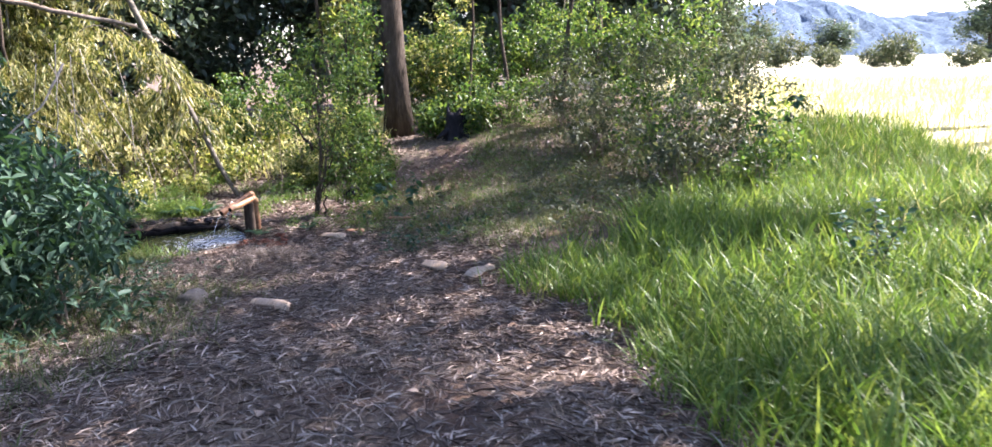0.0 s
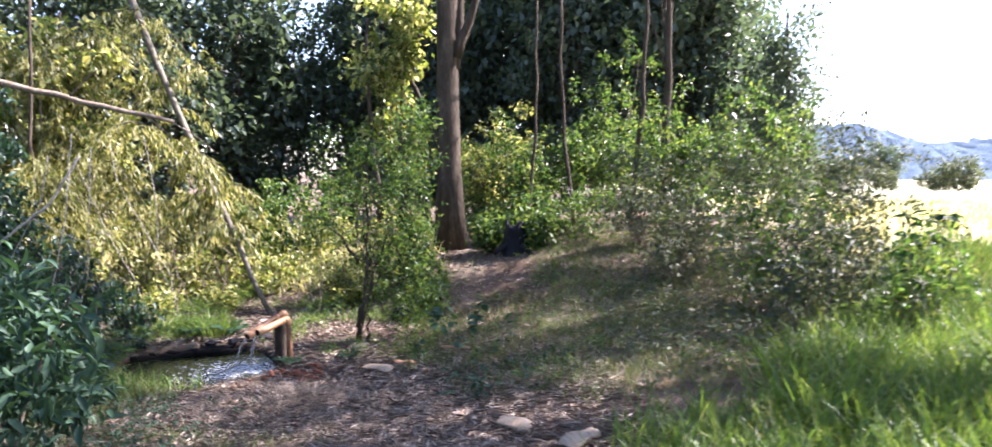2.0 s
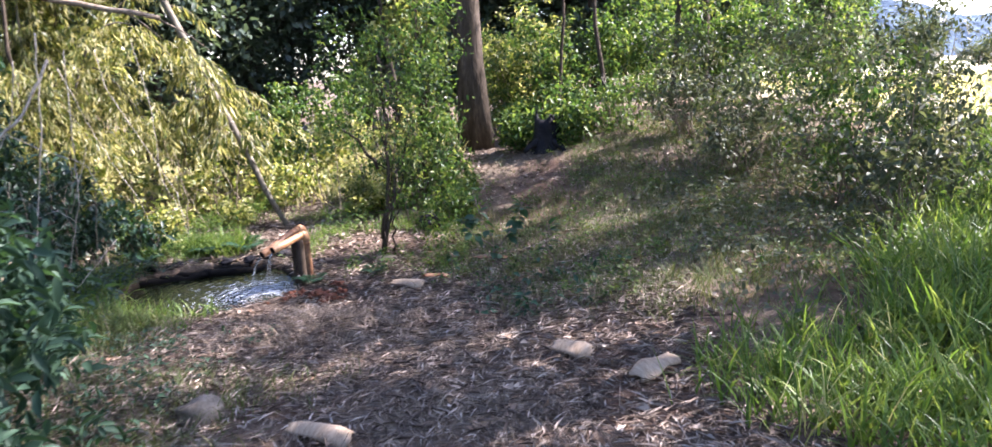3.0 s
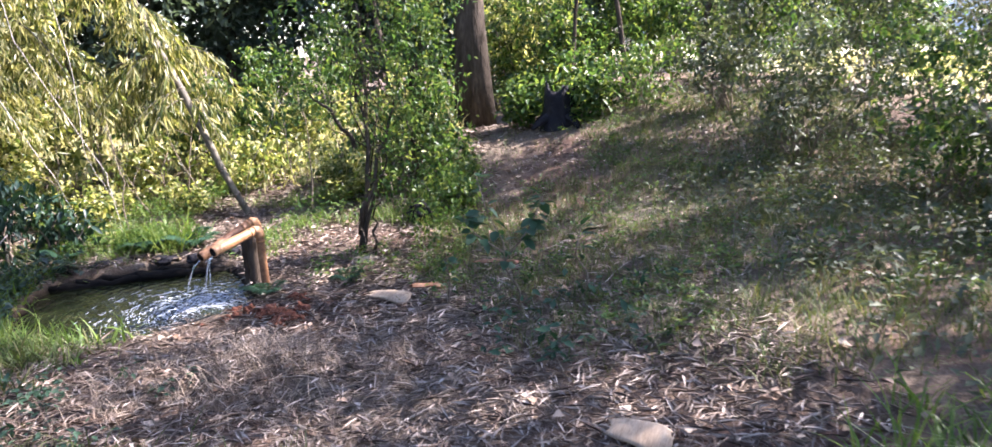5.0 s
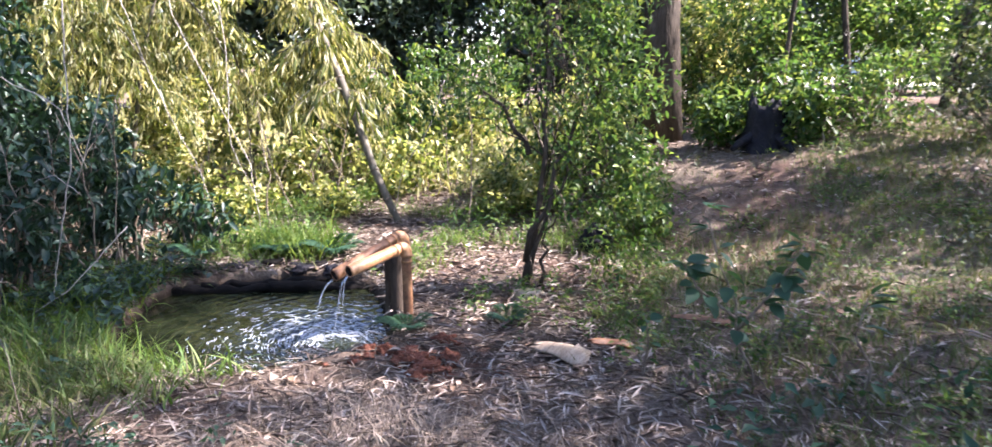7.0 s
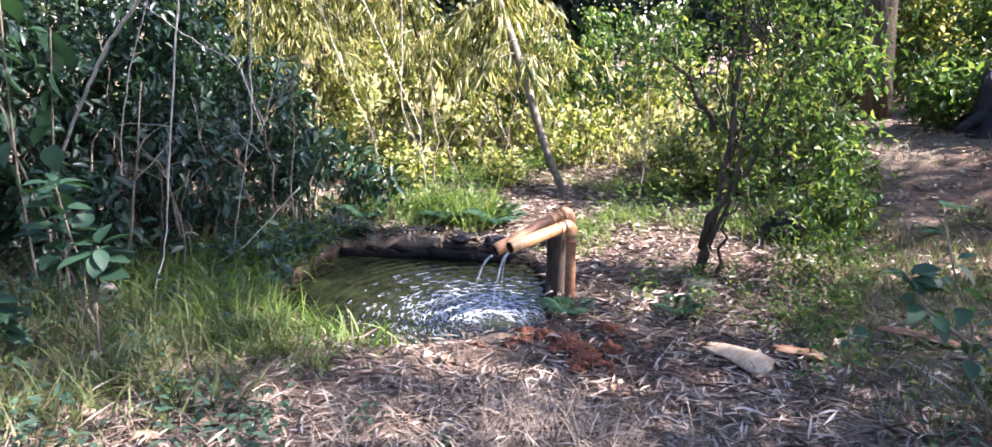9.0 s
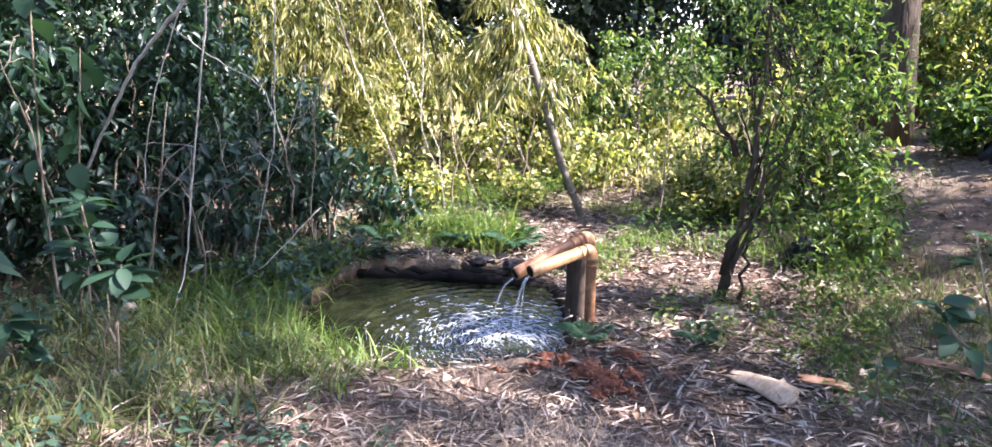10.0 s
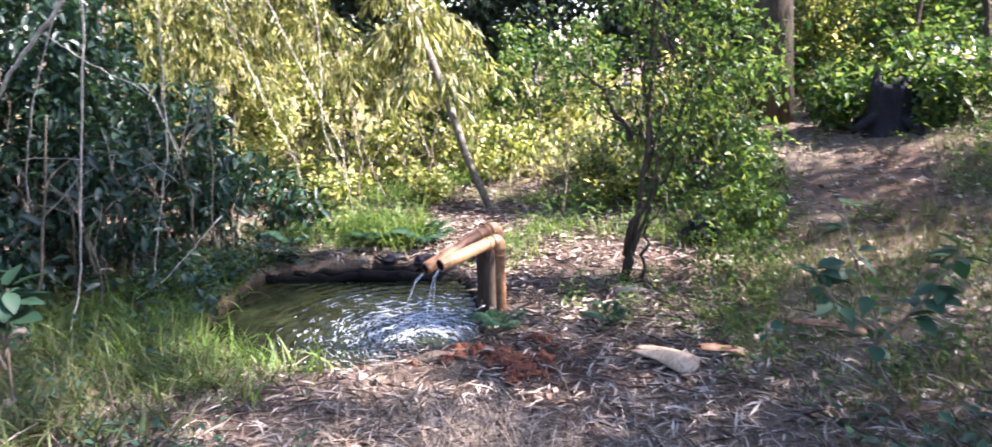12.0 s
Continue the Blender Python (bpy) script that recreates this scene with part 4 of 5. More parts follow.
vine([(-6.3, 10.4, 1.5), (-5.8, 10.3, 0.5), (-5.5, 10.3, 0.0), (-5.3, 10.3, -0.55)], 0.005)
vine([(-4.3, 11.6, -0.55), (-4.15, 11.5, -0.1), (-3.85, 11.4, 0.3), (-3.7, 11.4, 0.75)], 0.007, "thin bare sapling stem behind the pond")
vine([(-4.3, 11.6, -0.1), (-4.55, 11.5, 0.3), (-4.6, 11.5, 0.6)], 0.005, "thin bare sapling stem behind the pond")


def thin_stem(foot, top, bend, r, label, twigs=3):
    """A thin bare stem with a few side twigs."""
    x, y = foot
    thing = tagged(new("bare_sapling"), label, "sapling", "bare saplings round the pond")
    thing.location = (x, y, gz(x, y) - 0.03)
    p = curve_points((0, 0, 0), top, bend, 9, 0.012)
    part_mesh("stem", mesh_from("stem", *tube(p, r * np.linspace(1.1, 0.4, 9), 5), (M_TWIG,)), thing, smooth=True)
    for k in range(twigs):
        q = p[rng.integers(4, 8)]
        e = q + np.array([rng.normal(0, 0.18), rng.normal(0, 0.18), rng.uniform(0.05, 0.3)])
        part_mesh("twig", mesh_from("twig", *tube(curve_points(q, e, (0, 0, 0.02), 5, 0.008), r * np.linspace(0.5, 0.2, 5), 4), (M_TWIG,)), thing, smooth=True)


for k in range(30):
    x, y = rng.uniform(-6.2, -2.3), rng.uniform(10.7, 13.2)
    if abs(x + 4.3) < 0.5 and y < 12:
        continue
    h = rng.uniform(0.6, 1.7)
    thin_stem((x, y), (rng.normal(0, 0.22), rng.normal(0, 0.15), h), (rng.normal(0, 0.06), rng.normal(0, 0.06), 0), rng.uniform(0.006, 0.012), "thin bare brown sapling on the sunny bank")
for k in range(12):
    x, y = rng.uniform(-6.2, -5.2), rng.uniform(7.6, 9.4)
    h = rng.uniform(0.7, 1.6)
    thin_stem((x, y), (rng.normal(0.05, 0.25), rng.normal(-0.1, 0.15), h), (rng.normal(0, 0.1), 0, rng.uniform(0, 0.15)), rng.uniform(0.005, 0.009), "thin bare stem in front of the dark thicket", 4)


def bough():
    thing = tagged(new("dead_bough"), "pale bare bough reaching over the pond from the thicket", "branch")
    p = curve_points((-7.6, 9.4, 2.62), (-4.95, 10.3, 1.98), (0, 0, -0.02), 12, 0.012)
    part_mesh("limb", mesh_from("limb", *tube(p, np.linspace(0.045, 0.026, 12), 8), (M_TWIG,)), thing, smooth=True)
    for a, b in (((-5.0, 10.28, 1.99), (-4.5, 10.5, 1.6)), ((-5.3, 10.2, 2.05), (-4.9, 10.2, 1.75)), ((-6.0, 9.9, 2.25), (-5.6, 9.9, 2.6))):
        part_mesh("twig", mesh_from("twig", *tube(curve_points(a, b, (0, 0, 0.03), 6, 0.01), np.linspace(0.012, 0.004, 6), 5), (M_TWIG,)), thing, smooth=True)


bough()
for x, y, lean_x, hgt, r in ((-0.6, 15.0, 0.15, 4.5, 0.03), (0.3, 15.4, -0.3, 5, 0.04), (1.3, 15.2, 0.3, 5, 0.05), (-3.0, 14.8, -0.6, 4.5, 0.045), (-8.0, 10.6, 0.05, 5, 0.06), (-7.2, 10.9, -0.1, 4.5, 0.03)):
    z = gz(x, y) - 0.05
    p = curve_points((x, y, z), (x + lean_x, y + 0.2, z + hgt), (lean_x * 0.3, 0, 0), 10, 0.02)
    tagged(part_mesh("slim_tree", mesh_from("slim_tree", *tube(p, r * np.linspace(1.1, 0.6, 10), 7), (M_BARK,)), None, "", True), "slim dark young tree at the back of the clearing", "tree", "slim trees behind the clearing")

# ---- loose things on the ground ----
def lump(name, at, size, mat, label, category, rough=0.18, seed=0, turn=0.0, sink=0.25, group="", flat=1.0):
    """A stone, clod or chunk: an uneven ball, sunk into the ground."""
    bm = bmesh.new()
    bmesh.ops.create_icosphere(bm, subdivisions=3, radius=0.5)
    for v in bm.verts:
        d = v.co.normalized()
        s = 1 + rough * noise.noise(d * 1.7 + Vector((seed, 0, 0))) * 1.6 + rough * 0.5 * noise.noise(d * 5 + Vector((0, seed, 0)))
        v.co = Vector((d.x * size[0], d.y * size[1], d.z * size[2] * flat)) * 0.5 * s
    ob = part(name, bm, mat)
    x, y = at
    ob.matrix_world = Matrix.Translation((x, y, gz(x, y) + size[2] * (0.5 - sink))) @ Matrix.Rotation(turn, 4, "Z")
    return tagged(ob, label, category, group)


def sheath(at, length, width, curl, label, turn=0.0, tip=0.0, lift=0.0, mat=None, taper=0.35, roll=0.0):
    """A dry curled bamboo sheath: a bowed shell with thickness."""
    nu, nv, th = 14, 10, 0.006
    bm = bmesh.new()
    top, low = [], []
    for i in range(nu + 1):
        u = i / nu
        w = width * (1 - taper * u ** 2) * (0.75 + 0.25 * math.sin(math.pi * min(1, u * 1.6)))
        a, b = [], []
        for j in range(nv + 1):
            s = j / nv - 0.5
            ang = s * curl
            rr = w / curl
            wob = 0.006 * math.sin(9 * u + 4 * s)
            for store, r in ((a, rr), (b, rr - th)):
                store.append(bm.verts.new((r * math.sin(ang), (u - 0.5) * length + 0.012 * math.sin(7 * s), r * math.cos(ang) - rr * math.cos(curl / 2) + wob + 0.05 * length * math.sin(math.pi * u))))
        top.append(a), low.append(b)
    for i in range(nu):
        for j in range(nv):
            bm.faces.new((top[i][j], top[i + 1][j], top[i + 1][j + 1], top[i][j + 1]))
            bm.faces.new((low[i][j], low[i][j + 1], low[i + 1][j + 1], low[i + 1][j]))
        for j in (0, nv):
            q = (top[i][j], top[i + 1][j], low[i + 1][j], low[i][j])
            bm.faces.new(q[::-1] if j == 0 else q)
    for j in range(nv):
        for i in (0, nu):
            q = (top[i][j], top[i][j + 1], low[i][j + 1], low[i][j])
            bm.faces.new(q if i == 0 else q[::-1])
    ob = part("dry_sheath", bm, mat or M_TAN)
    x, y = at
    ob.matrix_world = Matrix.Translation((x, y, gz(x, y) + 0.012 + lift)) @ Matrix.Rotation(turn, 4, "Z") @ Matrix.Rotation(tip, 4, "X") @ Matrix.Rotation(roll, 4, "Y")
    return tagged(ob, label, "bamboo sheath", "dry sheaths on the ground")


sheath((-0.6, 6.5), 0.24, 0.26, 1.7, "tan curled dry sheath lying on dead leaves", 1.2, 0.12, 0.03)
sheath((-0.17, 6.07), 0.27, 0.17, 0.9, "pale grey-tan bamboo sheath propped beside grass", -1.05, 0.22, 0.045, roll=0.15, taper=0.1)
sheath((-1.84, 5.5), 0.34, 0.2, 1.9, "tan curled sheath on the dry grass", 1.35, 0.1, 0.03)
lump("pale_stone", (-2.62, 5.85), (0.27, 0.16, 0.17), M_STONE, "pale stone half hidden in green grass", "stone", 0.25, 3, 0.6)
sheath((-2.12, 9.0), 0.36, 0.26, 1.1, "large pale sheath lying flat among dead leaves", 1.25, 0.0, 0.02, taper=0.5)
sheath((-1.86, 9.16), 0.26, 0.12, 1.8, "small brown rolled sheath beside a larger one", 2.0, 0.15, 0.02, M_PIPE_OLD)
sheath((-1.33, 9.5), 0.42, 0.12, 1.2, "long brown sheath lying on the grass", 1.45, 0.0, 0.015, M_PIPE_OLD)
lump("flat_stone", (-2.55, 9.98), (0.28, 0.2, 0.08), M_TAN, "flat tan stone at the foot of the small tree", "stone", 0.15, 8, 0.2, 0.44)
lump("round_stone", (-5.3, 7.75), (0.17, 0.15, 0.15), M_STONE, "rounded pinkish stone in the grass", "stone", 0.15, 12, 0, 0.35)
def broken_stump(at, label):
    x, y = at
    z = gz(x, y)
    thing = tagged(new("broken_stump"), label, "stump")
    thing.location = (x, y, z)
    p = curve_points((0, 0, -0.05), (0.05, -0.02, 0.2), (0.01, 0, 0), 7, 0.006)
    part_mesh("stub", mesh_from("stub", *tube(p, [0.06, 0.055, 0.05, 0.052, 0.047, 0.04, 0.025], 10), (M_WOOD,)), thing, smooth=True)
    for k in range(5):
        b = np.array([0.05, -0.02, 0.17]) + rng.normal(0, 0.02, 3)
        part_mesh("splinter", mesh_from("splinter", *tube(np.array([b, b + [0.02, 0.01, 0.05], b + rng.normal(0, 0.02, 3) + [0.03, 0, 0.11]]), [0.012, 0.008, 0.002], 5), (M_WOOD,)), thing, "torn reddish wood")
    p = curve_points((0.02, 0.05, 0.03), (0.28, 0.1, 0.1), (0, 0, 0.03), 6, 0.006)
    part_mesh("root", mesh_from("root", *tube(p, np.linspace(0.035, 0.015, 6), 7), (M_WOOD,)), thing, smooth=True)


broken_stump((-4.4, 8.22), "broken brown wood stump in the grass by the pond")
def build_stump(at):
    """A black stump: flared foot, hollowed jagged top and a few roots."""
    x, y = at
    thing = tagged(new("black_stump"), "black tree stump at the back of the clearing", "stump")
    thing.location = (x, y, gz(x, y))
    zs, rs = (-0.08, 0.02, 0.12, 0.24, 0.36, 0.46, 0.4, 0.28), (0.36, 0.31, 0.27, 0.25, 0.24, 0.22, 0.15, 0.1)
    bm = bmesh.new()
    rings = []
    for i, (z, r) in enumerate(zip(zs, rs)):
        ring = []
        for j in range(18):
            a = j * math.pi / 9
            k = 1 + 0.14 * math.sin(3 * a + 1) + 0.08 * math.sin(7 * a + i)
            jag = 0.07 * math.sin(5 * a + 2) + 0.05 * math.sin(11 * a) if i in (4, 5) else 0
            ring.append(bm.verts.new((r * k * math.cos(a), r * k * math.sin(a), z + jag)))
        rings.append(ring)
    for r0, r1 in zip(rings, rings[1:]):
        for j in range(18):
            bm.faces.new((r0[j], r0[(j + 1) % 18], r1[(j + 1) % 18], r1[j]))
    bm.faces.new(rings[-1])
    part("stub", bm, M_STUMP, thing)
    for a in (0.4, 2.3, 3.9, 5.2):
        d = np.array([math.cos(a), math.sin(a), 0])
        p = curve_points(d * 0.2 + [0, 0, 0.1], d * 0.52 + [0, 0, -0.04], (0, 0, 0.02), 6, 0.008)
        part_mesh("root", mesh_from("root", *tube(p, np.linspace(0.075, 0.03, 6), 7), (M_STUMP,)), thing, smooth=True)


build_stump((-0.75, 13.9))
lump("black_bag", (-2.25, 11.1), (0.26, 0.22, 0.26), M_STUMP, "crumpled black plastic bag behind the small tree", "bag", 0.35, 15, 0.3, 0.2)
for k in range(18):
    x, y = -2.72 + rng.normal(0, 0.15), 8.66 + rng.normal(0, 0.07)
    s = rng.uniform(0.035, 0.11)
    lump("soil_clod", (x, y), (s * 1.3, s, s * 0.75), M_RED, "crumbly lump of bright red soil", "soil", 0.75, k, rng.uniform(0, 6), 0.3, "red soil clods at the pond edge")
for k in range(16):
    x, y = -2.95 + rng.normal(0, 0.28), 8.5 + rng.normal(0, 0.1)
    s = rng.uniform(0.025, 0.07)
    lump("soil_clod", (x, y), (s * 1.3, s, s * 0.7), M_RED, "dark red lump of soil in dead leaves", "soil", 0.45, 40 + k, rng.uniform(0, 6), 0.35, "red soil clods at the pond edge")
for k in range(24):
    u = rng.random()
    x, y = -5.3 + 1.7 * u + rng.normal(0, 0.08), 9.5 + 0.72 * u + rng.uniform(0, 0.3)
    s = rng.uniform(0.05, 0.13)
    lump("bank_rubble", (x, y), (s * 1.8, s, s * 0.6), (M_LOG, M_STUMP)[k % 2], "dark lump of earth and rotten wood on the pond bank", "rubble", 0.4, 80 + k, rng.uniform(0, 6), 0.25, "rubble on the pond bank")


def log(a, b, r, label):
    p = curve_points(a, b, (0, 0, 0.0), 14, 0.008)
    ob = part_mesh("log", mesh_from("log", *tube(p, r * (1 + 0.12 * rng.normal(0, 1, 14)), 12), (M_LOG,)), None, "", True)
    return tagged(ob, label, "log", "logs along the pond")


log((-5.15, 9.36, -0.785), (-4.35, 9.74, -0.785), 0.04, "wet black log lying along the pond edge")
log((-4.45, 9.68, -0.77), (-3.7, 10.05, -0.79), 0.045, "wet black log lying along the pond edge")
log((-4.9, 9.5, -0.76), (-4.1, 9.95, -0.75), 0.03, "mossy dark log resting on the bank")


def fern(at, n, ln, label):
    x, y = at
    z = gz(x, y)
    thing = tagged(new("fern"), label, "fern", "ferns at the pond")
    thing.location = (x, y, z)
    for k in range(n):
        az = 2 * math.pi * k / n + rng.normal(0, 0.3)
        L = ln * rng.uniform(0.7, 1.2)
        out = np.array([math.cos(az), math.sin(az), 0])
        b, w, le = [], [], []
        side = np.array([-out[1], out[0], 0])
        for u in np.linspace(0.1, 1, 16):
            q = out * L * u * 0.8 + np.array([0, 0, L * (1.1 * u - 0.8 * u * u)])
            for s in (-1, 1):
                b.append(q), w.append(side * s + out * 0.5), le.append(L * 0.3 * math.sin(math.pi * (0.15 + 0.8 * u)))
        b, w, le = np.array(b), np.array(w), np.array(le)
        part_mesh("frond", mesh_from("frond", *leaf_cloud(b, w, np.tile([0, 0, 1.0], (len(b), 1)), le, le * 0.32), (M_BROAD,)), thing)


fern((-3.2, 9.0), 12, 0.4, "green fern growing beside the spout post")
fern((-3.06, 9.0), 8, 0.24, "small green fern at the foot of the post")
fern((-2.55, 9.4), 7, 0.2, "low blue-green fern on the litter")
fern((-4.75, 10.35), 9, 0.34, "dark fern on the far pond bank")
fern((-4.35, 10.5), 9, 0.36, "dark fern on the far pond bank")
fern((-5.3, 10.0), 8, 0.3, "dark fern on the far pond bank")

# ---- grass and litter ----
def dry_land(x, y):
    return (pond_u(x, y) > 1.06).astype(float)


def grass_stuff(name, pts, lo, hi, w, mat, label, lean=0.35, segs=3, curl=0.9, tuft=1, tuft_r=0.05, category="grass"):
    if tuft > 1:
        pts = np.repeat(pts, tuft, 0) + rng.normal(0, tuft_r, (len(pts) * tuft, 2))
        pts = pts[pond_u(pts[:, 0], pts[:, 1]) > 1.0]
    base = np.stack([pts[:, 0], pts[:, 1], ground_z(pts[:, 0], pts[:, 1]) - 0.012], 1)
    n = len(base)
    v, t = blades(base, rng.uniform(0, 2 * math.pi, n), np.abs(rng.normal(0, lean, n)), rng.uniform(lo, hi, n), w * rng.uniform(0.6, 1.3, n), segs, rng.uniform(0.3, 1.5, n) * curl)
    return tagged(part_mesh(name, mesh_from(name, v, t, (mat,))), label, category, kind="stuff")


def path_edge(y):
    return 0.86 - 0.82 * sstep(4.2, 6.0, y) + 0.08 * np.sin(3.1 * y)


def tall_zone(x, y):
    return sstep(-0.1, 0.25, x - path_edge(y)) * (1 - sstep(-0.5, 0.6, y - 6.15 - 1.6 * np.maximum(0, x - 0.9)))


grass_stuff("tall_grass", scatter(6600, 0.6, 7, -0.5, 13, lambda x, y: tall_zone(x, y) * sstep(0.9, 1.6, x)), 0.28, 0.62, 0.017, M_GRASS, "tall bright green grass along the path", 0.42, 4, 1.0, 11, 0.07)
grass_stuff("edge_grass", scatter(1500, -0.2, 1.7, -0.5, 8, lambda x, y: tall_zone(x, y) * sstep(1.6, 0.9, x)), 0.18, 0.4, 0.014, M_GRASS, "shorter green grass at the edge of the path", 0.35, 4, 1.2, 14, 0.06)
grass_stuff("straw_grass", scatter(700, -0.1, 4, 0, 9, lambda x, y: tall_zone(x, y) * (patchy(x, y, 1.3, 2) > 0.55)), 0.25, 0.5, 0.007, M_FIELD, "dry straw blades among the tall grass", 0.6, 3, 1.2, 8, 0.08)
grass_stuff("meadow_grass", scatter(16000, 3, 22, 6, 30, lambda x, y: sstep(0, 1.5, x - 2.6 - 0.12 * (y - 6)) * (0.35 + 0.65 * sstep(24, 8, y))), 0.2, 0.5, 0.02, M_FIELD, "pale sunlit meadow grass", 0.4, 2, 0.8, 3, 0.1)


def lawn_zone(x, y):
    a = sstep(-2.3, -1.4, x + 0.25 * np.sin(2 * y)) * sstep(6.1, 7.1, y - 0.8 * sstep(0.2, -0.6, x) - 1.6 * sstep(-0.7, -1.6, x) + 0.2 * np.sin(3.7 * x)) * sstep(15.5, 13, y)
    return a * (0.45 + 0.55 * patchy(x, y, 1.5, 0.7)) * dry_land(x, y) * (1 - 0.85 * sstep(11.2, 12.2, y) * sstep(-0.2, -0.7, x))


grass_stuff("lawn_grass", scatter(13000, -2.6, 3, 6.8, 15.5, lawn_zone), 0.07, 0.2, 0.007, M_LAWN, "short mixed green and dry grass of the clearing", 0.5, 2, 1.0, 6, 0.06)
grass_stuff("bank_grass", scatter(2600, -6, -1.8, 10.0, 13, lambda x, y: dry_land(x, y) * ((x < -4.75) | (x > -3.75) | (y > 12)) * sstep(0.35, 0.6, patchy(x, y, 2.0, 1.4)) * (1 - sstep(-3.7, -3.2, x) * sstep(11.2, 10.6, y))), 0.1, 0.26, 0.008, M_GRASS, "fresh green grass on the far bank", 0.5, 3, 1.2, 7, 0.06)
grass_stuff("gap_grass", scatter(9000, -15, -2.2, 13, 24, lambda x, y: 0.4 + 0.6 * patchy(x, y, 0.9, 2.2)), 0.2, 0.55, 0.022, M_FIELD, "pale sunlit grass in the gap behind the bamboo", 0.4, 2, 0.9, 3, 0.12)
grass_stuff("pond_grass", scatter(800, -5.6, -3.6, 7.7, 9.5, lambda x, y: (0.2 + 0.8 * patchy(x, y, 3.2, 0.3)) * sstep(-3.55, -3.9, x) * ((y < 8.62) | (x < -4.75))), 0.14, 0.34, 0.013, M_GRASS, "arching green grass tufts at the pond edge", 0.5, 4, 1.5, 8, 0.04)
grass_stuff("side_grass", scatter(2000, -7, -4.2, 6.0, 10.4, lambda x, y: dry_land(x, y) * (0.25 + 0.75 * patchy(x, y, 2.4, 0.9)) * (1 - 0.5 * sstep(8, 9, y))), 0.08, 0.24, 0.009, M_LAWN, "mixed green and straw grass under the thicket", 0.6, 3, 1.3, 8, 0.07)
grass_stuff("bank_tussock", scatter(60, -5.1, -4.45, 10.25, 10.8, dry_land), 0.2, 0.42, 0.011, M_GRASS, "dark green grass tussock on the far bank", 0.4, 4, 1.3, 14, 0.06)
grass_stuff("side_tufts", scatter(620, -5.7, -3.75, 6.0, 8.2, lambda x, y: (0.25 + 0.75 * patchy(x, y, 2.8, 2.6)) * sstep(-3.6, -4.3, x + 0.4 * (7 - y))), 0.12, 0.3, 0.011, M_LAWN, "tufts of green and straw grass beside the litter", 0.5, 4, 1.4, 9, 0.05)
grass_stuff("rough_grass", scatter(2600, -11, -4.0, -3, 6.4, lambda x, y: 0.3 + 0.7 * patchy(x, y, 1.2, 3.1)), 0.1, 0.32, 0.012, M_LAWN, "rough mixed grass beyond the bushes", 0.6, 3, 1.2, 6, 0.1)
grass_stuff("verge_grass", scatter(1300, -4.2, -1.9, 1.0, 6.6, lambda x, y: sstep(-1.8, -2.5, x + 0.25 * np.sin(2.5 * y))), 0.08, 0.26, 0.007, M_LAWN, "shaded mixed grass beside the path", 0.6, 3, 1.3, 9, 0.08)


def path_zone(x, y):
    return dry_land(x, y) * sstep(-4.6, -3.9, x) * (1 - sstep(-0.1, 0.4, x - path_edge(y))) * (1 - 0.85 * sstep(8.2, 9.4, y - 0.35 * np.minimum(x + 2, 0)))


grass_stuff("dry_grass", scatter(9000, -4.6, 1.4, -0.4, 9.2, lambda x, y: path_zone(x, y) * (0.15 + 0.85 * patchy(x, y, 1.4, 4.0))), 0.07, 0.2, 0.0045, M_DRY, "matted brown dry grass on the path", 0.9, 3, 1.6, 7, 0.07, "dry grass")
grass_stuff("dry_tussock", scatter(260, -3.2, -1.7, 6.7, 8.1, lambda x, y: np.exp(-(((x + 2.45) / 0.55) ** 2 + ((y - 7.5) / 0.38) ** 2))), 0.15, 0.34, 0.005, M_DRY, "tangled mound of purple-brown dry grass", 0.9, 4, 1.9, 26, 0.07, "dry grass")


def litter(name, n, box, zone, mat, label, lo=0.03, hi=0.13, w=0.006):
    p = scatter(n, *box, zone)
    m = len(p)
    base = np.stack([p[:, 0], p[:, 1], ground_z(p[:, 0], p[:, 1]) + rng.uniform(0.002, 0.035, m)], 1)
    az = rng.uniform(0, 2 * math.pi, m)
    way = np.stack([np.cos(az), np.sin(az), rng.normal(0, 0.16, m)], 1)
    up = np.stack([rng.normal(0, 0.35, m), rng.normal(0, 0.35, m), np.ones(m)], 1)
    L = rng.uniform(lo, hi, m)
    return tagged(part_mesh(name, mesh_from(name, *leaf_cloud(base, way, up, L, w * rng.uniform(0.6, 1.5, m), 0.3), (mat,))), label, "dead leaves", kind="stuff")


litter("bamboo_litter", 115000, (-4.6, 1.2, -0.4, 9.6), lambda x, y: path_zone(x, y) * (0.35 + 0.65 * patchy(x, y, 1.1, 1.0)), M_LITTER, "dead bamboo leaves strewn over the path", 0.04, 0.17, 0.0095)
litter("bank_litter", 45000, (-9, -1.8, 8.8, 14.5), dry_land, M_LITTER, "dead leaves on the sunlit bank behind the pond", 0.04, 0.16, 0.011)
litter("clearing_litter", 9000, (-2.4, 3, 8.5, 15.5), lambda x, y: 0.4 + 0.5 * patchy(x, y, 1.2, 3), M_LITTER, "dead leaves scattered over the clearing", 0.04, 0.12, 0.014)
litter("fallen_leaves", 1500, (-5, 3, 3, 15), lambda x, y: dry_land(x, y), M_TAN_LEAF, "broad pale dead leaves lying about", 0.05, 0.1, 0.04)

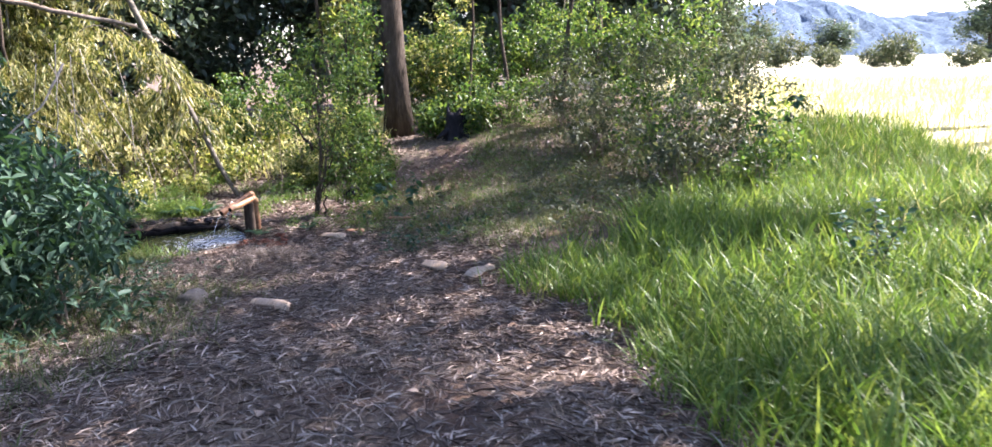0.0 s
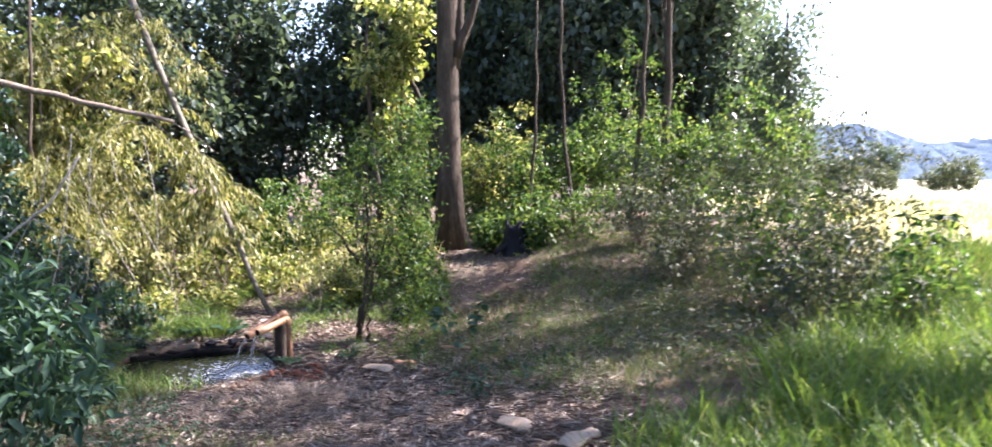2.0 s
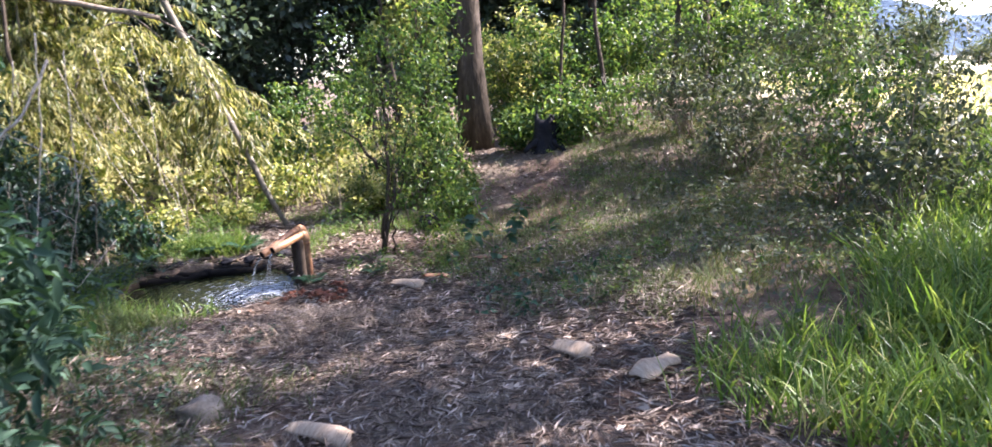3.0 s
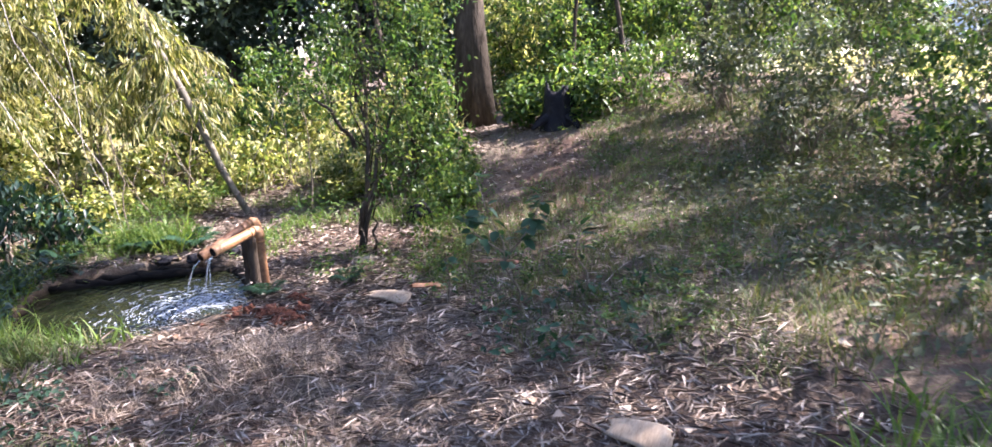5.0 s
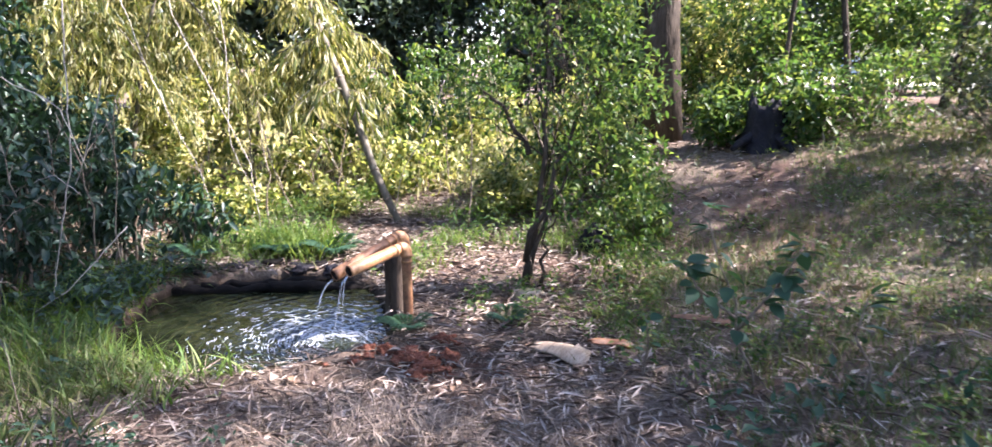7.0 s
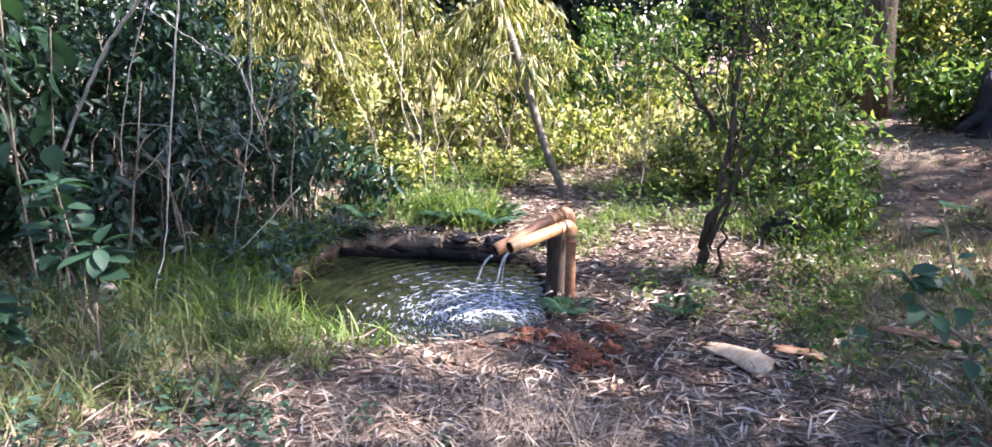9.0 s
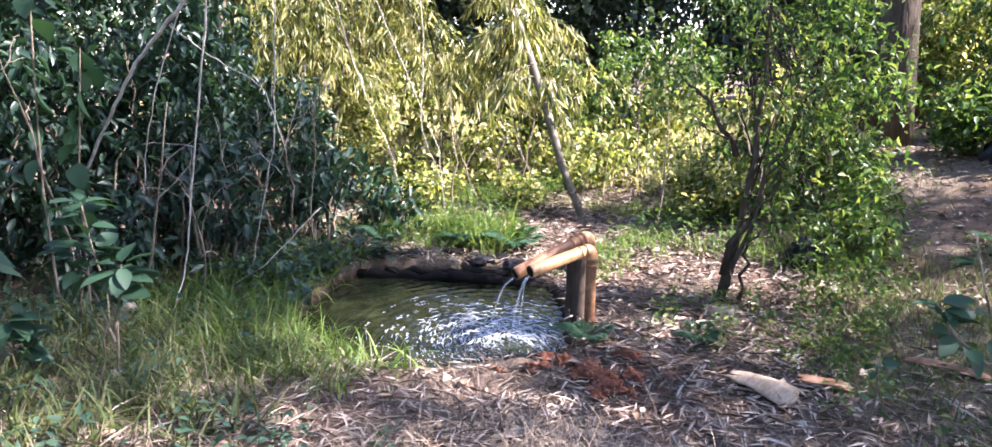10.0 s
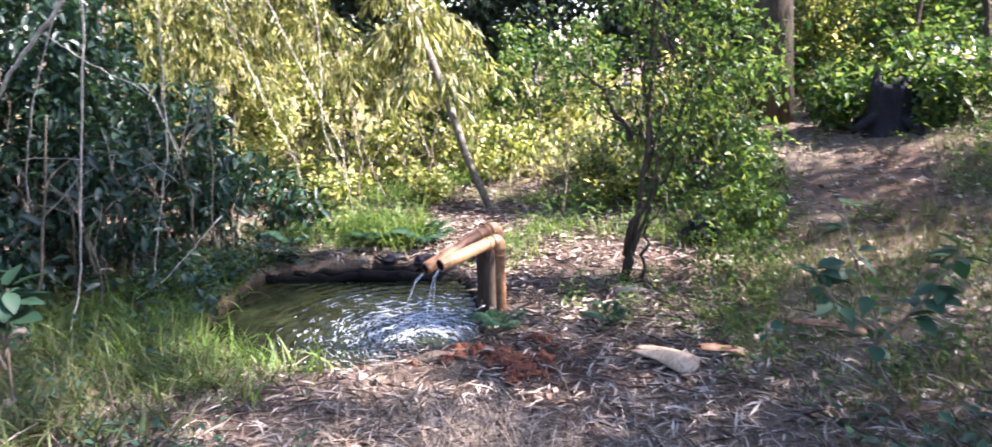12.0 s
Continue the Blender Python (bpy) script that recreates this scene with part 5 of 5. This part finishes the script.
# ---- low broad-leaved weeds ----
def weeds(name, pts, hgt, leaf, mat, label, per=16):
    n = len(pts)
    h = rng.uniform(0.4, 1.0, n) * hgt
    q = np.repeat(np.stack([pts[:, 0], pts[:, 1], ground_z(pts[:, 0], pts[:, 1])], 1), per, 0)
    k = np.repeat(h, per)
    q = q + np.stack([rng.normal(0, 1, n * per) * k * 0.3, rng.normal(0, 1, n * per) * k * 0.3, k * rng.uniform(0.1, 1.0, n * per)], 1)
    way = np.stack([rng.normal(0, 1, n * per), rng.normal(0, 1, n * per), rng.normal(0.1, 0.4, n * per)], 1)
    up = rand_dirs(n * per) * 0.5 + np.array([0, 0, 1.0])
    L = leaf * rng.uniform(0.5, 1.3, n * per)
    return tagged(part_mesh(name, mesh_from(name, *leaf_cloud(q, way, up, L, L * 0.45), (mat,))), label, "weeds", kind="stuff")


weeds("lawn_weeds", scatter(1500, -2.2, 2.5, 7.4, 14, lambda x, y: lawn_zone(x, y) * (patchy(x, y, 2.2, 1.9) > 0.4)), 0.16, 0.045, M_SHRUB, "low green broad-leaved weeds in the lawn")
weeds("bank_weeds", scatter(420, -6.2, -1.9, 10.0, 13, lambda x, y: dry_land(x, y) * ((x < -4.75) | (x > -3.8)) * (patchy(x, y, 2.0, 0.2) > 0.4) * (1 - sstep(-3.7, -3.2, x) * sstep(11.4, 10.8, y))), 0.28, 0.06, M_SHRUB, "green weeds on the far bank of the pond")
weeds("pool_weeds", scatter(70, -3.0, -1.6, 9.2, 10.3, dry_land), 0.16, 0.045, M_SHRUB, "green weeds round the spout and the small tree")
weeds("side_weeds", scatter(200, -6.6, -4.3, 6.2, 9.2, dry_land), 0.24, 0.05, M_DARK, "blue-green weeds below the thicket")
weeds("rim_weeds", scatter(90, -5.5, -4.75, 8.5, 9.7, dry_land), 0.26, 0.075, M_THICKET, "dark leafy weeds hanging over the pond rim")
weeds("verge_weeds", scatter(260, -4.2, -2.1, 2.5, 7.4, lambda x, y: sstep(-2.6, -3.2, x)), 0.22, 0.05, M_DARK, "dark weeds beside the path")
weeds("edge_weeds", scatter(460, 0.3, 4, 6.4, 12, None), 0.34, 0.06, M_WEED, "grey-green weeds along the clearing")
weeds("broad_weeds", scatter(26, -1.3, -0.1, 7.3, 8.5, None), 0.2, 0.075, M_BROAD, "broad-leaved green weeds at the edge of the lawn", 9)
weeds("grass_weeds", scatter(160, 1.2, 5, 1.5, 7, None), 0.4, 0.07, M_SHRUB, "leafy weeds among the tall grass")

# ---- sticks and dry stems ----
for k, (x, y, dx, dy, hgt) in enumerate(((-2.9, 8.0, 0.08, 0.0, 0.3), (-2.75, 7.9, -0.05, 0, 0.22), (-4.05, 7.3, -0.06, 0, 0.42), (-4.2, 7.15, 0.05, 0, 0.35), (-1.05, 8.95, 0.1, 0, 0.45), (-1.3, 8.3, 0.12, 0, 0.3), (-0.7, 9.3, -0.08, 0, 0.4), (-4.4, 7.0, 0.1, 0.05, 0.5),
                                         (0.2, 8.6, 0.1, 0, 0.5), (0.6, 9.4, -0.1, 0, 0.6), (-0.3, 10.4, 0.1, 0.1, 0.4), (-2.2, 9.7, 0.05, 0, 0.35), (-2.4, 9.6, -0.06, 0, 0.4), (-5.2, 7.4, 0.1, 0, 0.5), (1.0, 10.2, 0.1, 0, 0.7), (1.4, 9.2, -0.1, 0, 0.7))):
    z = gz(x, y)
    p = curve_points((x, y, z - 0.03), (x + dx, y + dy, z + hgt), (0.02, 0, 0), 7, 0.006)
    tagged(part_mesh("dead_weed", mesh_from("dead_weed", *tube(p, np.linspace(0.004, 0.0015, 7), 5), (M_TWIG,)), None, "", True), "thin dry upright dead weed", "weed", "dead weeds in the clearing")
for k in range(26):
    x, y = rng.uniform(-4.2, 0.4), rng.uniform(4.5, 9.8)
    if pond_u(x, y) < 1.15:
        continue
    az, ln = rng.uniform(0, 3.14), rng.uniform(0.15, 0.55)
    xs, ys = x + np.linspace(-0.5, 0.5, 7) * ln * math.cos(az), y + np.linspace(-0.5, 0.5, 7) * ln * math.sin(az)
    p = np.stack([xs, ys, ground_z(xs, ys) + 0.014], 1) + rng.normal(0, 0.004, (7, 3))
    tagged(part_mesh("fallen_stick", mesh_from("fallen_stick", *tube(p, rng.uniform(0.003, 0.008) * np.linspace(1, 0.5, 7), 5), (M_VINE,)), None, "", True), "thin pale stick lying on dead leaves", "stick", "sticks on the ground")

for x, y, rx, rz in ((-1.75, 17.6, 0.9, 1.1), (-1.2, 18.6, 1.1, 1.4)):
    shrub("undergrowth_shrub", (x, y), (rx, rx * 0.9, rz), 90, 30, 0.2, 0.105, M_SHRUB, "mid-green leafy shrub at the back of the clearing", group="undergrowth behind the clearing", hollow=0.1)
